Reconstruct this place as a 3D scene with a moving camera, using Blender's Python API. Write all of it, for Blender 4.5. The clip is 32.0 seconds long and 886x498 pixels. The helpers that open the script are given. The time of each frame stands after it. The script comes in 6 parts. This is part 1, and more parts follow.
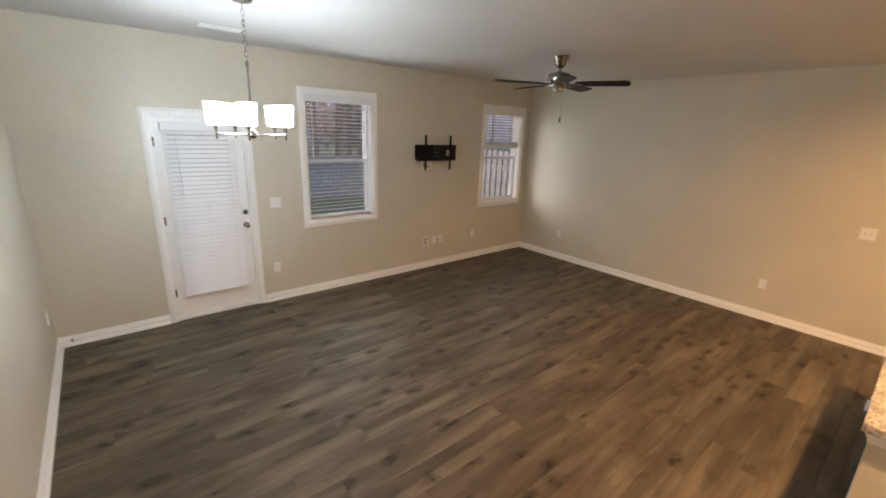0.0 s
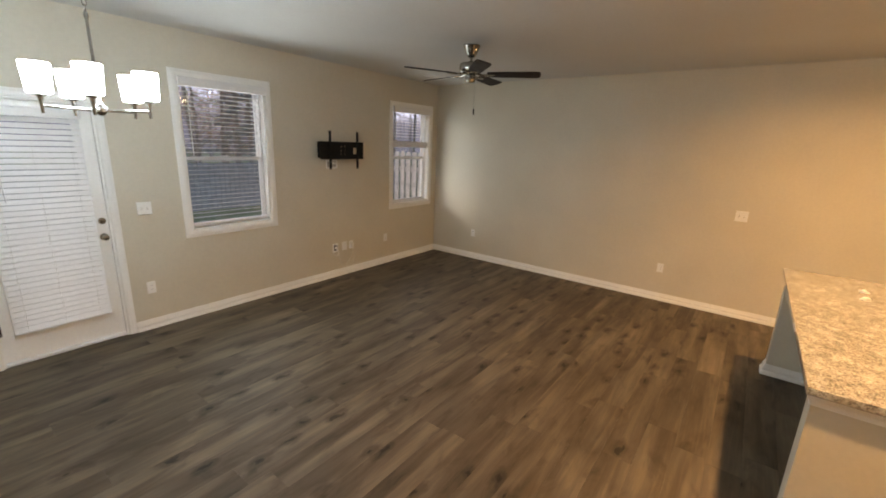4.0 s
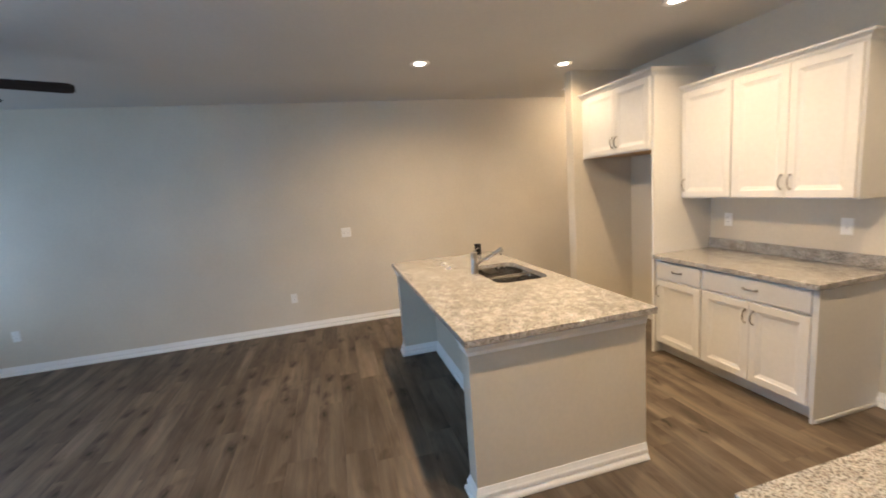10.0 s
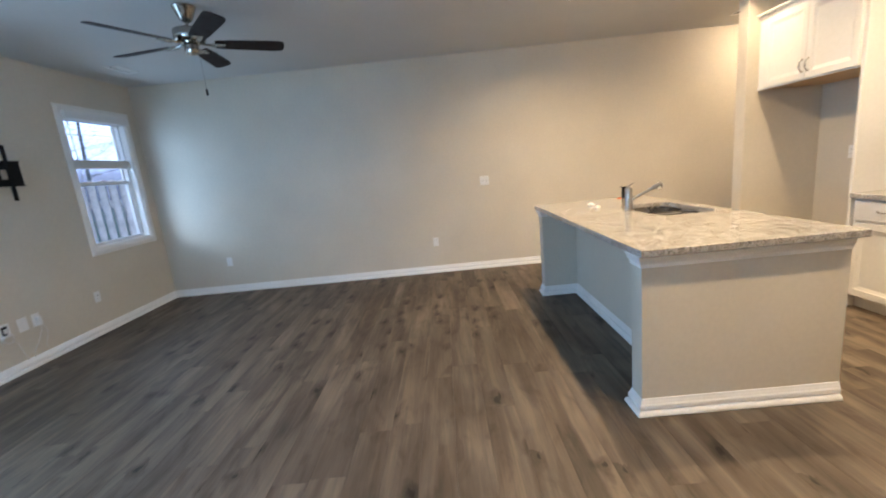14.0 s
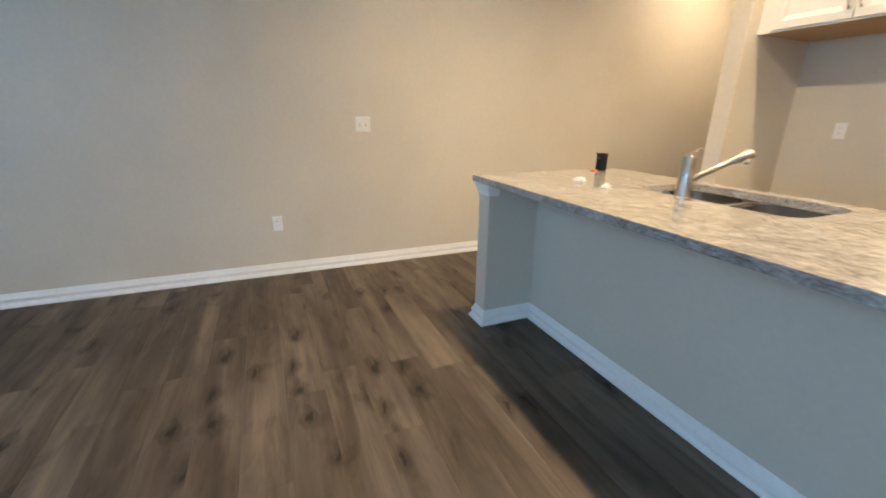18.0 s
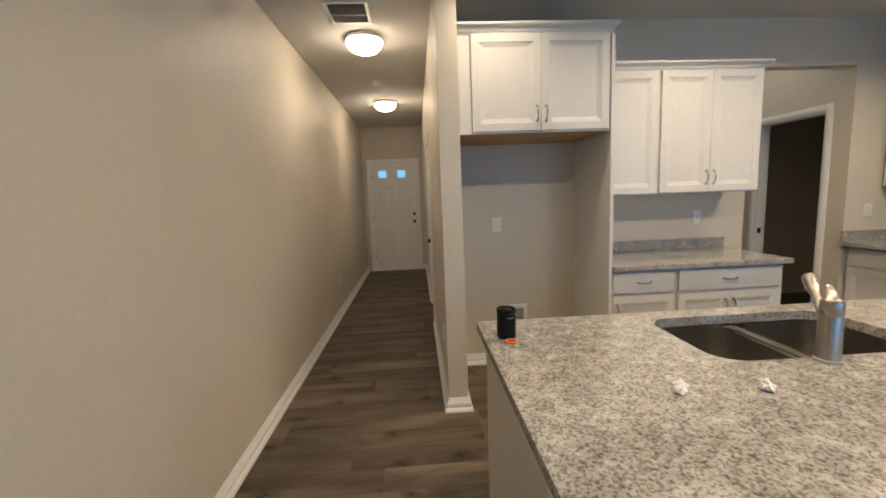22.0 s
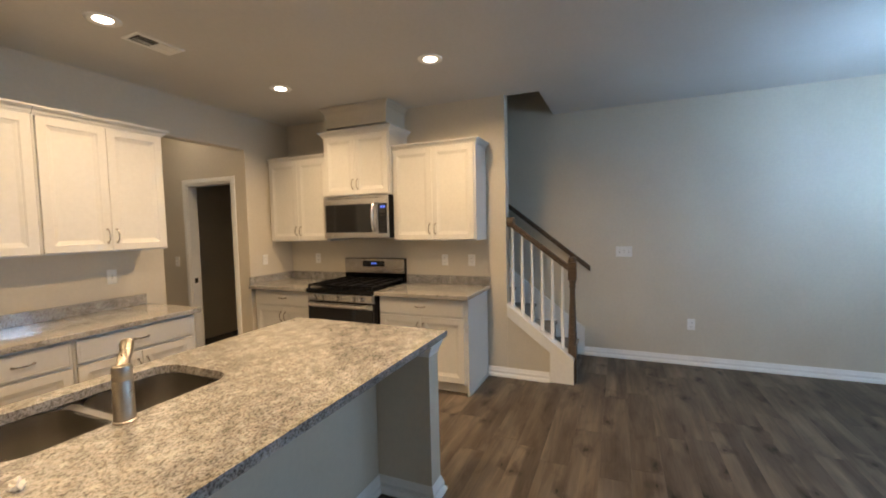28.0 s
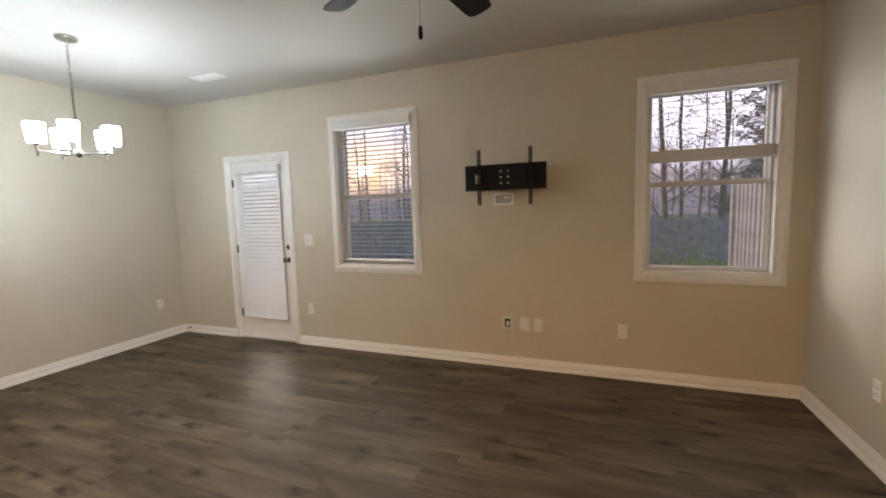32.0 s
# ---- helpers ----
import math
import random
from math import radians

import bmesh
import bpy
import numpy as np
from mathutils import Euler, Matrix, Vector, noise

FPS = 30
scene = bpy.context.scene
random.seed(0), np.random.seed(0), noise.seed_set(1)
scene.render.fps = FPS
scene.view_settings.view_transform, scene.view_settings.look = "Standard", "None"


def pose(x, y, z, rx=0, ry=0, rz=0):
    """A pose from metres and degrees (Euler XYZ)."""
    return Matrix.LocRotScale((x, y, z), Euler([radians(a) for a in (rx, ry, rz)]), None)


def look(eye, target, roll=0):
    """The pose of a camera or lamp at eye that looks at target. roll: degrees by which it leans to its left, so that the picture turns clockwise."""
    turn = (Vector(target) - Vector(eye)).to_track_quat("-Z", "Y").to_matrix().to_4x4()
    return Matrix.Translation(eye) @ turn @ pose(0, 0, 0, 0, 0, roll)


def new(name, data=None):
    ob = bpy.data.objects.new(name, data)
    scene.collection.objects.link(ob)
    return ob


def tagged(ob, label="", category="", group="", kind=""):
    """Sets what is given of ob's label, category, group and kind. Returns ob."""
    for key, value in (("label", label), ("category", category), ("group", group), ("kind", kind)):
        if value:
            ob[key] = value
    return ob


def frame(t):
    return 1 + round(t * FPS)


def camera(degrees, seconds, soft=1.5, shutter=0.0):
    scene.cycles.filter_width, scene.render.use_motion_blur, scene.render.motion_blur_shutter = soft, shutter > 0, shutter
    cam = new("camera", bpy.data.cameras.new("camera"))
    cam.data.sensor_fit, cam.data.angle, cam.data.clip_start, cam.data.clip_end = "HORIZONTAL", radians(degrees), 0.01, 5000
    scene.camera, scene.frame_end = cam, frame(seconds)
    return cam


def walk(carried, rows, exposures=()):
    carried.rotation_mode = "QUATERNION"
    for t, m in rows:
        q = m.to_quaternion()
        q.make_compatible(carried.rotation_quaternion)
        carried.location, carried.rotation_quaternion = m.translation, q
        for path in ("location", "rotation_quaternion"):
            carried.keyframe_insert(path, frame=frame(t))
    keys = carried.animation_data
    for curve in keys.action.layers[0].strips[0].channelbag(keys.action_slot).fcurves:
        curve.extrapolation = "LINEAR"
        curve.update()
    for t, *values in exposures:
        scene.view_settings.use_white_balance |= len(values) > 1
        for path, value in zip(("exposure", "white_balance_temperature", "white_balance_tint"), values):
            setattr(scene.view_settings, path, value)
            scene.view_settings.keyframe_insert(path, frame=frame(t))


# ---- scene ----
cam = camera(94.3, 32.0, 1.8, 0.5)
METRES, EYE, TILT, LEAN, TURN = 12.3, 2.30, 0.0, 0.0, -40.4
PATH = [
    (0, (0.425, 0.178, 2.025), (1.663, 1.647, 1.468), 2.2),
    (0.5, (0.433, 0.218, 2.054), (1.78, 1.597, 1.52), 4.5),
    (1, (0.449, 0.263, 2.05), (1.872, 1.599, 1.618), 3.3),
    (1.5, (0.451, 0.282, 2.038), (1.879, 1.586, 1.529), 2.7),
    (2, (0.518, 0.295, 2.001), (1.927, 1.54, 1.319), 1.8),
    (2.5, (0.623, 0.337, 1.953), (2.062, 1.578, 1.329), 1.0),
    (4.5, (0.536, 0.493, 1.838), (2.168, 1.561, 1.396), 2.5),
    (5, (0.527, 0.493, 1.839), (2.247, 1.43, 1.434), 2.1),
    (5.5, (0.575, 0.426, 1.821), (2.334, 1.258, 1.36), 2.2),
    (6, (0.572, 0.5, 1.776), (2.346, 1.208, 1.181), 1.9),
    (6.5, (0.636, 0.524, 1.743), (2.381, 1.221, 1.058), 0.6),
    (7, (0.684, 0.551, 1.686), (2.463, 1.023, 0.903), 2.0),
    (7.5, (0.728, 0.66, 1.725), (2.551, 0.824, 0.917), -0.1),
    (8, (0.799, 0.704, 1.631), (2.765, 0.732, 1.268), -1.2),
    (8.5, (0.838, 0.704, 1.652), (2.813, 0.603, 1.353), -4.1),
    (9, (0.865, 0.712, 1.67), (2.832, 0.489, 1.39), -3.2),
    (9.5, (0.902, 0.706, 1.654), (2.849, 0.372, 1.337), -2.7),
    (10, (0.931, 0.687, 1.657), (2.843, 0.181, 1.358), -4.5),
    (10.5, (0.966, 0.677, 1.653), (2.805, -0.049, 1.35), -4.9),
    (11, (0.973, 0.666, 1.656), (2.714, -0.267, 1.343), -4.1),
    (11.5, (0.967, 0.649, 1.66), (2.655, -0.382, 1.366), -4.7),
    (12, (0.941, 0.667, 1.639), (2.66, -0.301, 1.31), -4.6),
    (12.5, (0.915, 0.691, 1.592), (2.708, -0.097, 1.188), -5.5),
    (13, (0.872, 0.726, 1.517), (2.727, 0.116, 1.084), -9.7),
    (13.5, (0.812, 0.916, 1.425), (2.782, 0.694, 1.161), -7.6),
    (14, (0.767, 1.066, 1.423), (2.727, 1.099, 1.028), -5.7),
    (14.5, (0.868, 1.029, 1.335), (2.789, 1.041, 0.78), -1.6),
    (16.5, (1.677, 1.206, 1.29), (3.536, 0.782, 0.687), 0.5),
    (17, (2.017, 1.316, 1.29), (3.863, 0.884, 0.654), -0.1),
    (17.5, (2.428, 1.267, 1.276), (4.169, 0.416, 0.781), 2.2),
    (18, (2.831, 1.276, 1.264), (4.579, 0.528, 0.643), 0.8),
    (18.5, (3.293, 1.229, 1.272), (4.927, 0.195, 0.76), 4.5),
    (19, (3.676, 1.221, 1.296), (5.353, 0.25, 0.8), 0.5),
    (19.5, (4.091, 1.203, 1.293), (5.54, -0.124, 0.921), -0.9),
    (20, (4.484, 1.093, 1.307), (5.8, -0.355, 0.893), -1.1),
    (20.5, (4.829, 0.992, 1.33), (5.573, -0.817, 0.916), 1.7),
    (21, (5.041, 0.818, 1.376), (5.62, -1.063, 1.023), -1.5),
    (21.5, (5.197, 0.725, 1.41), (5.23, -1.258, 1.154), -1.2),
    (22, (5.252, 0.677, 1.452), (5.133, -1.303, 1.19), -2.2),
    (22.5, (5.253, 0.621, 1.467), (5.398, -1.358, 1.215), 0.8),
    (23, (5.286, 0.584, 1.502), (5.366, -1.405, 1.309), -2.7),
    (23.5, (5.29, 0.552, 1.499), (5.263, -1.437, 1.29), -3.1),
    (24, (5.245, 0.523, 1.497), (5.086, -1.455, 1.249), -3.6),
    (24.5, (5.185, 0.511, 1.491), (4.849, -1.444, 1.236), -3.0),
    (26.5, (5.01, 0.669, 1.504), (3.795, -0.88, 1.153), -1.3),
    (27, (5.011, 0.783, 1.503), (3.503, -0.487, 1.167), -1.8),
    (27.5, (4.912, 0.947, 1.495), (3.165, 0.003, 1.258), -1.3),
    (28, (4.848, 1.055, 1.535), (3.012, 0.269, 1.416), -1.3),
    (28.5, (4.848, 1.059, 1.536), (2.992, 0.315, 1.487), -2.8),
    (29, (4.814, 1.086, 1.526), (2.84, 0.768, 1.482), -3.6),
    (29.5, (4.766, 1.068, 1.541), (2.807, 1.476, 1.549), -5.2),
    (30, (4.738, 1.011, 1.519), (3.016, 2.023, 1.422), -5.4),
    (30.5, (4.764, 1.106, 1.526), (3.33, 2.494, 1.392), -3.8),
    (31, (4.819, 1.189, 1.497), (3.689, 2.832, 1.353), -1.8),
    (31.5, (4.818, 1.229, 1.485), (3.965, 3.03, 1.322), -1.2),
    (32, (4.842, 1.278, 1.479), (4.134, 3.137, 1.276), -1.7),
]
EXPOSURES = [(0, 1.07, 9900, 26), (1, 0.90, 9800, 26), (2, 1.00, 9600, 26), (5, 0.98, 10500, 21), (6.0, 1.18, 8500, 20), (7, 1.38, 7000, 18), (8, 1.27, 5900, 13), (10, 1.02, 5800, 14), (12, 0.87, 5700, 14), (13, 1.00, 5500, 14), (14, 1.30, 5700, 12), (16.5, 1.46, 5700, 10), (18, 1.28, 5700, 10), (20, 0.86, 5600, 11), (22, 0.50, 5200, 10), (24, 0.50, 5100, 11), (26, 0.50, 5100, 11), (27, 0.70, 4900, 12), (28, 0.62, 6400, 14), (29, 0.62, 7800, 16), (30, 0.78, 8800, 20), (31, 0.90, 10300, 24), (32, 0.99, 10600, 26)]
walk(cam, [(t, look(eye, target, roll)) for t, eye, target, roll in PATH], EXPOSURES)

# ---------------------------------------------------------------- world, sun, exposure
EAST, WEST, NORTH, SOUTH, CEIL = 6.255, -0.08, 4.912, -2.672, 2.768
RANGE_X, HALL_X, HALL_T, FRONT_Y = 0.90, 5.092, 0.130, -7.43

world = bpy.data.worlds.new("dusk_sky")
scene.world = world
world.use_nodes = True
wn = world.node_tree.nodes
sky = wn.new("ShaderNodeTexSky")
sky.sky_type = "NISHITA"
sky.sun_disc = False
sky.sun_elevation = radians(18)
sky.sun_rotation = radians(-42)
sky.air_density, sky.dust_density, sky.ozone_density = 1.0, 1.0, 3.0
wn["Background"].inputs[1].default_value = 0.15
world.node_tree.links.new(sky.outputs[0], wn["Background"].inputs[0])

sun = new("sun", bpy.data.lights.new("sun", "SUN"))
sun.data.energy, sun.data.angle, sun.data.color = 0.55, radians(16), (0.62, 0.82, 1.0)
sun.matrix_basis = look((-11, 12, 5.6), (0, 0, 0))


def area_lamp(name, m, shape, width, height, spread, watts, colour):
    lamp = new(name, bpy.data.lights.new(name, "AREA"))
    lamp.data.shape, lamp.data.size, lamp.data.size_y = shape, width, height
    lamp.data.spread = radians(spread)
    lamp.data.energy, lamp.data.color = watts, colour
    lamp.matrix_basis = m
    return lamp


WARM, COOL = (1.0, 0.69, 0.355), (0.43, 0.71, 1.0)
DOWNLIGHTS = [(x, y) for x in (1.985, 3.35, 4.74) for y in (-0.24, -1.70)]
HALL_LAMPS = [(5.622, -2.966), (5.622, -5.311)]
for lx, ly in DOWNLIGHTS:
    area_lamp("downlight_lamp", pose(lx, ly, CEIL - 0.012), "DISK", 0.10, 0.10, 144 if ly < -1 else 160, 4.8 if (lx, ly) == (4.74, -1.70) else 9.8 if ly < -1 else 13.5, WARM)
# the sky's light through the two windows
for wx, watts in ((2.735, 9.0), (5.615, 3.5)):
    area_lamp("window_light", pose(wx, NORTH - 0.03, 1.63, -90), "RECTANGLE", 0.80, 1.36, 150, watts, (0.50, 0.76, 1.0))

# ---------------------------------------------------------------- helpers for meshes


def thing(name, m, label, category, group="", kind=""):
    ob = new(name)
    ob.empty_display_size = 0.05
    ob.matrix_basis = m
    return tagged(ob, label, category, group, kind)


def part(name, bm, material, parent=None, label="", smooth=False):
    me = bpy.data.meshes.new(name)
    bmesh.ops.recalc_face_normals(bm, faces=bm.faces)
    bm.to_mesh(me)
    bm.free()
    me.materials.append(material)
    if smooth:
        for p in me.polygons:
            p.use_smooth = True
        me.set_sharp_from_angle(angle=radians(35))
    ob = new(name, me)
    ob.parent = parent
    return tagged(ob, label)


def structure(name, bm, material, label, category):
    return tagged(part(name, bm, material), label, category, kind="structure")


def box(bm, x0, x1, y0, y1, z0, z1, bevel=0.0, seg=2):
    m = Matrix.Translation(((x0 + x1) / 2, (y0 + y1) / 2, (z0 + z1) / 2)) @ Matrix.Diagonal((abs(x1 - x0), abs(y1 - y0), abs(z1 - z0), 1))
    made = bmesh.ops.create_cube(bm, size=1, matrix=m)["verts"]
    if bevel:
        edges = list({e for v in made for e in v.link_edges})
        bmesh.ops.bevel(bm, geom=edges, offset=bevel, segments=seg, profile=0.6, affect="EDGES")
    return bm


def boxes(*rows, bevel=0.0):
    bm = bmesh.new()
    for r in rows:
        box(bm, *r, bevel=bevel)
    return bm


def loft(bm, rings, cap_start=True, cap_end=True, closed=True):
    """Rings of points of equal count, joined by quads."""
    rows = [[bm.verts.new(p) for p in ring] for ring in rings]
    for a, b in zip(rows, rows[1:]):
        n = len(a)
        for i in range(n if closed else n - 1):
            bm.faces.new((a[i], a[(i + 1) % n], b[(i + 1) % n], b[i]))
    if cap_start:
        bm.faces.new(rows[0][::-1])
    if cap_end:
        bm.faces.new(rows[-1])
    return bm


def ring(cx, cy, z, r, n=24, ry=None, axis="z"):
    ry = r if ry is None else ry
    pts = []
    for i in range(n):
        a = 2 * math.pi * i / n
        u, v = r * math.cos(a), ry * math.sin(a)
        pts.append({"z": (cx + u, cy + v, z), "y": (cx + u, z, cy + v), "x": (z, cx + u, cy + v)}[axis])
    return pts


def lathe(bm, profile, cx=0.0, cy=0.0, n=24, axis="z", caps=True):
    """Profile rows of (radius, height) turned about an axis through (cx, cy)."""
    return loft(bm, [ring(cx, cy, h, max(r, 0.0006), n, axis=axis) for r, h in profile], caps, caps)


def tube(bm, pts, r, n=8, r_end=None):
    pts = [Vector(p) for p in pts]
    rings, up = [], None
    for i, p in enumerate(pts):
        d = (pts[min(i + 1, len(pts) - 1)] - pts[max(i - 1, 0)]).normalized()
        if up is None:
            up = d.orthogonal().normalized()
        up = (up - d * up.dot(d)).normalized()
        side = d.cross(up)
        rr = r if r_end is None else r + (r_end - r) * i / (len(pts) - 1)
        rings.append([p + (up * math.cos(a) + side * math.sin(a)) * rr for a in (2 * math.pi * k / n for k in range(n))])
    return loft(bm, rings)


def panel(bm, x0, x1, z0, z1, profile):
    """A front that faces -y: nested rectangles of (inset, y), the last one filled."""
    rings = [[(x0 + i, y, z0 + i), (x1 - i, y, z0 + i), (x1 - i, y, z1 - i), (x0 + i, y, z1 - i)] for i, y in profile]
    return loft(bm, rings)


def frame_ring(bm, x0, x1, z0, z1, profile, closed=True):
    """A casing round an opening, facing -y: profile of (outward, y). Not closed: no piece along the bottom."""
    rings = []
    for o, y in profile:
        if closed:
            rings.append([(x0 - o, y, z0 - o), (x1 + o, y, z0 - o), (x1 + o, y, z1 + o), (x0 - o, y, z1 + o)])
        else:
            rings.append([(x0 - o, y, z0), (x0 - o, y, z1 + o), (x1 + o, y, z1 + o), (x1 + o, y, z0)])
    rings.append(rings[0])
    rows = [[bm.verts.new(p) for p in r] for r in rings[:-1]]
    rows.append(rows[0])
    for a, b in zip(rows, rows[1:]):
        for i in range(4 if closed else 3):
            bm.faces.new((a[i], a[(i + 1) % 4], b[(i + 1) % 4], b[i]))
    if not closed:
        bm.faces.new([r[0] for r in rows[:-1]])
        bm.faces.new([r[3] for r in rows[:-1]][::-1])
    return bm


def moulding(bm, path, profile):
    """A strip swept along a plan line with mitred corners. Profile of (outward to the left of the line, z)."""
    path = [Vector(p) for p in path]
    rings = []
    for i, p in enumerate(path):
        dirs = [(path[j + 1] - path[j]).normalized() for j in (i - 1, i) if 0 <= j < len(path) - 1]
        normals = [Vector((-d.y, d.x)) for d in dirs]
        n = sum(normals, Vector((0, 0))).normalized()
        n = n / n.dot(normals[0])
        rings.append([(p.x + n.x * o, p.y + n.y * o, z) for o, z in profile])
    return loft(bm, rings)


def wall(name, axis, near, far, u0, u1, z0, z1, holes, material, label):
    """A wall between near and far on one axis ("x" or "y"), along the other, with openings (u0, u1, z0, z1)."""
    us = sorted({u0, u1, *(h[0] for h in holes), *(h[1] for h in holes)})
    zs = sorted({z0, z1, *(h[2] for h in holes), *(h[3] for h in holes)})

    def solid(i, j):
        if not (0 <= i < len(us) - 1 and 0 <= j < len(zs) - 1):
            return False
        u, z = (us[i] + us[i + 1]) / 2, (zs[j] + zs[j + 1]) / 2
        return not any(h[0] < u < h[1] and h[2] < z < h[3] for h in holes)

    bm, cache = bmesh.new(), {}

    def v(i, j, w):
        if (i, j, w) not in cache:
            cache[i, j, w] = bm.verts.new((w, us[i], zs[j]) if axis == "x" else (us[i], w, zs[j]))
        return cache[i, j, w]

    for i in range(len(us) - 1):
        for j in range(len(zs) - 1):
            if not solid(i, j):
                continue
            for w in (near, far):
                bm.faces.new((v(i, j, w), v(i + 1, j, w), v(i + 1, j + 1, w), v(i, j + 1, w)))
            for di, dj, a, b in ((-1, 0, (i, j), (i, j + 1)), (1, 0, (i + 1, j), (i + 1, j + 1)), (0, -1, (i, j), (i + 1, j)), (0, 1, (i, j + 1), (i + 1, j + 1))):
                if not solid(i + di, j + dj):
                    bm.faces.new((v(*a, near), v(*b, near), v(*b, far), v(*a, far)))
    return structure(name, bm, material, label, "wall")


# ---------------------------------------------------------------- materials


def mat(name, colour=(0.8, 0.8, 0.8), rough=0.5, metal=0.0):
    m = bpy.data.materials.new(name)
    m.use_nodes = True
    b = m.node_tree.nodes["Principled BSDF"]
    b.inputs["Base Color"].default_value = (*colour, 1)
    b.inputs["Roughness"].default_value, b.inputs["Metallic"].default_value = rough, metal
    return m, m.node_tree.nodes, m.node_tree.links, b


def noise_node(n, l, scale, detail=4.0, rough=0.55, stretch=(1, 1, 1), coords="Object", shift=None):
    tc, mp, tx = n.new("ShaderNodeTexCoord"), n.new("ShaderNodeMapping"), n.new("ShaderNodeTexNoise")
    mp.inputs["Scale"].default_value = stretch
    l.new(tc.outputs[coords], mp.inputs["Vector"])
    if shift is not None:
        l.new(shift, mp.inputs["Location"])
    l.new(mp.outputs[0], tx.inputs["Vector"])
    tx.inputs["Scale"].default_value, tx.inputs["Detail"].default_value, tx.inputs["Roughness"].default_value = scale, detail, rough
    return tx.outputs["Fac"]


def ramp(n, l, fac, *stops):
    r = n.new("ShaderNodeValToRGB")
    e = r.color_ramp.elements
    while len(e) < len(stops):
        e.new(0.5)
    for el, (pos, col) in zip(e, stops):
        el.position, el.color = pos, (*col, 1) if len(col) == 3 else col
    l.new(fac, r.inputs[0])
    return r.outputs[0]


def mix(n, l, fac, a, b, mode="MIX"):
    x = n.new("ShaderNodeMix")
    x.data_type, x.blend_type = "RGBA", mode
    for sock, val in ((x.inputs[0], fac), (x.inputs[6], a), (x.inputs[7], b)):
        if hasattr(val, "is_linked"):
            l.new(val, sock)
        else:
            sock.default_value = val if isinstance(val, (int, float)) else (*val, 1)
    return x.outputs[2]


def bump(n, l, b, height, strength, distance=0.002):
    x = n.new("ShaderNodeBump")
    x.inputs["Strength"].default_value, x.inputs["Distance"].default_value = strength, distance
    l.new(height, x.inputs["Height"])
    l.new(x.outputs[0], b.inputs["Normal"])


def grey(v):
    return (v, v, v)


def paint(name, colour, rough, peel=0.15, vary=0.05, peel_scale=160.0):
    """Wall and trim paint: faint roller texture, faint unevenness of tone."""
    m, n, l, b = mat(name, colour, rough)
    low = tuple(c * (1 - vary) for c in colour)
    high = tuple(min(1, c * (1 + vary * 0.6)) for c in colour)
    big = noise_node(n, l, 1.3, 3)
    fine = noise_node(n, l, 40, 3)
    c = ramp(n, l, big, (0.3, low), (0.7, high))
    c = mix(n, l, 0.06, c, ramp(n, l, fine, (0.35, grey(0.3)), (0.65, grey(1.0))), "MULTIPLY")
    l.new(c, b.inputs["Base Color"])
    l.new(ramp(n, l, fine, (0.3, grey(rough * 0.92)), (0.7, grey(min(1, rough * 1.08)))), b.inputs["Roughness"])
    if peel:
        bump(n, l, b, noise_node(n, l, peel_scale, 2), peel, 0.0015)
    return m


WALL = paint("greige_wall_paint", (0.66, 0.607, 0.512), 0.50, 0.12)
CEILING = paint("white_ceiling_paint", (0.62, 0.61, 0.59), 0.85, 0.3, 0.03, 120)
TRIM = paint("white_trim_paint", (0.89, 0.885, 0.87), 0.35, 0.0, 0.02)
CABINET = paint("white_cabinet_paint", (0.70, 0.69, 0.67), 0.38, 0.03, 0.03)
PLASTIC = paint("white_plastic", (0.87, 0.865, 0.85), 0.35, 0.0, 0.02)
BLIND = paint("white_blind_slats", (0.84, 0.84, 0.85), 0.4, 0.0, 0.03)
VINYL = paint("white_vinyl", (0.80, 0.81, 0.83), 0.3, 0.0, 0.02)
RAW_WOOD = paint("raw_cabinet_plywood", (0.50, 0.33, 0.17), 0.6, 0.1, 0.2)


def plain(name, colour, rough, metal=0.0, vary=0.15, scale=30.0, gloss=0.5):
    m, n, l, b = mat(name, colour, rough, metal)
    b.inputs["Specular IOR Level"].default_value = gloss
    f = noise_node(n, l, scale, 4)
    l.new(ramp(n, l, f, (0.3, tuple(c * (1 - vary) for c in colour)), (0.7, tuple(min(1, c * (1 + vary)) for c in colour))), b.inputs["Base Color"])
    l.new(ramp(n, l, f, (0.3, grey(rough * 0.8)), (0.7, grey(min(1, rough * 1.2)))), b.inputs["Roughness"])
    return m


def brushed(name, colour, rough, stretch=(1, 1, 60)):
    m, n, l, b = mat(name, colour, rough, 1.0)
    f = noise_node(n, l, 14, 4, 0.6, stretch)
    l.new(ramp(n, l, f, (0.3, grey(rough * 0.75)), (0.7, grey(rough * 1.3))), b.inputs["Roughness"])
    l.new(ramp(n, l, f, (0.3, tuple(c * 0.9 for c in colour)), (0.7, colour)), b.inputs["Base Color"])
    bump(n, l, b, f, 0.02, 0.0005)
    return m


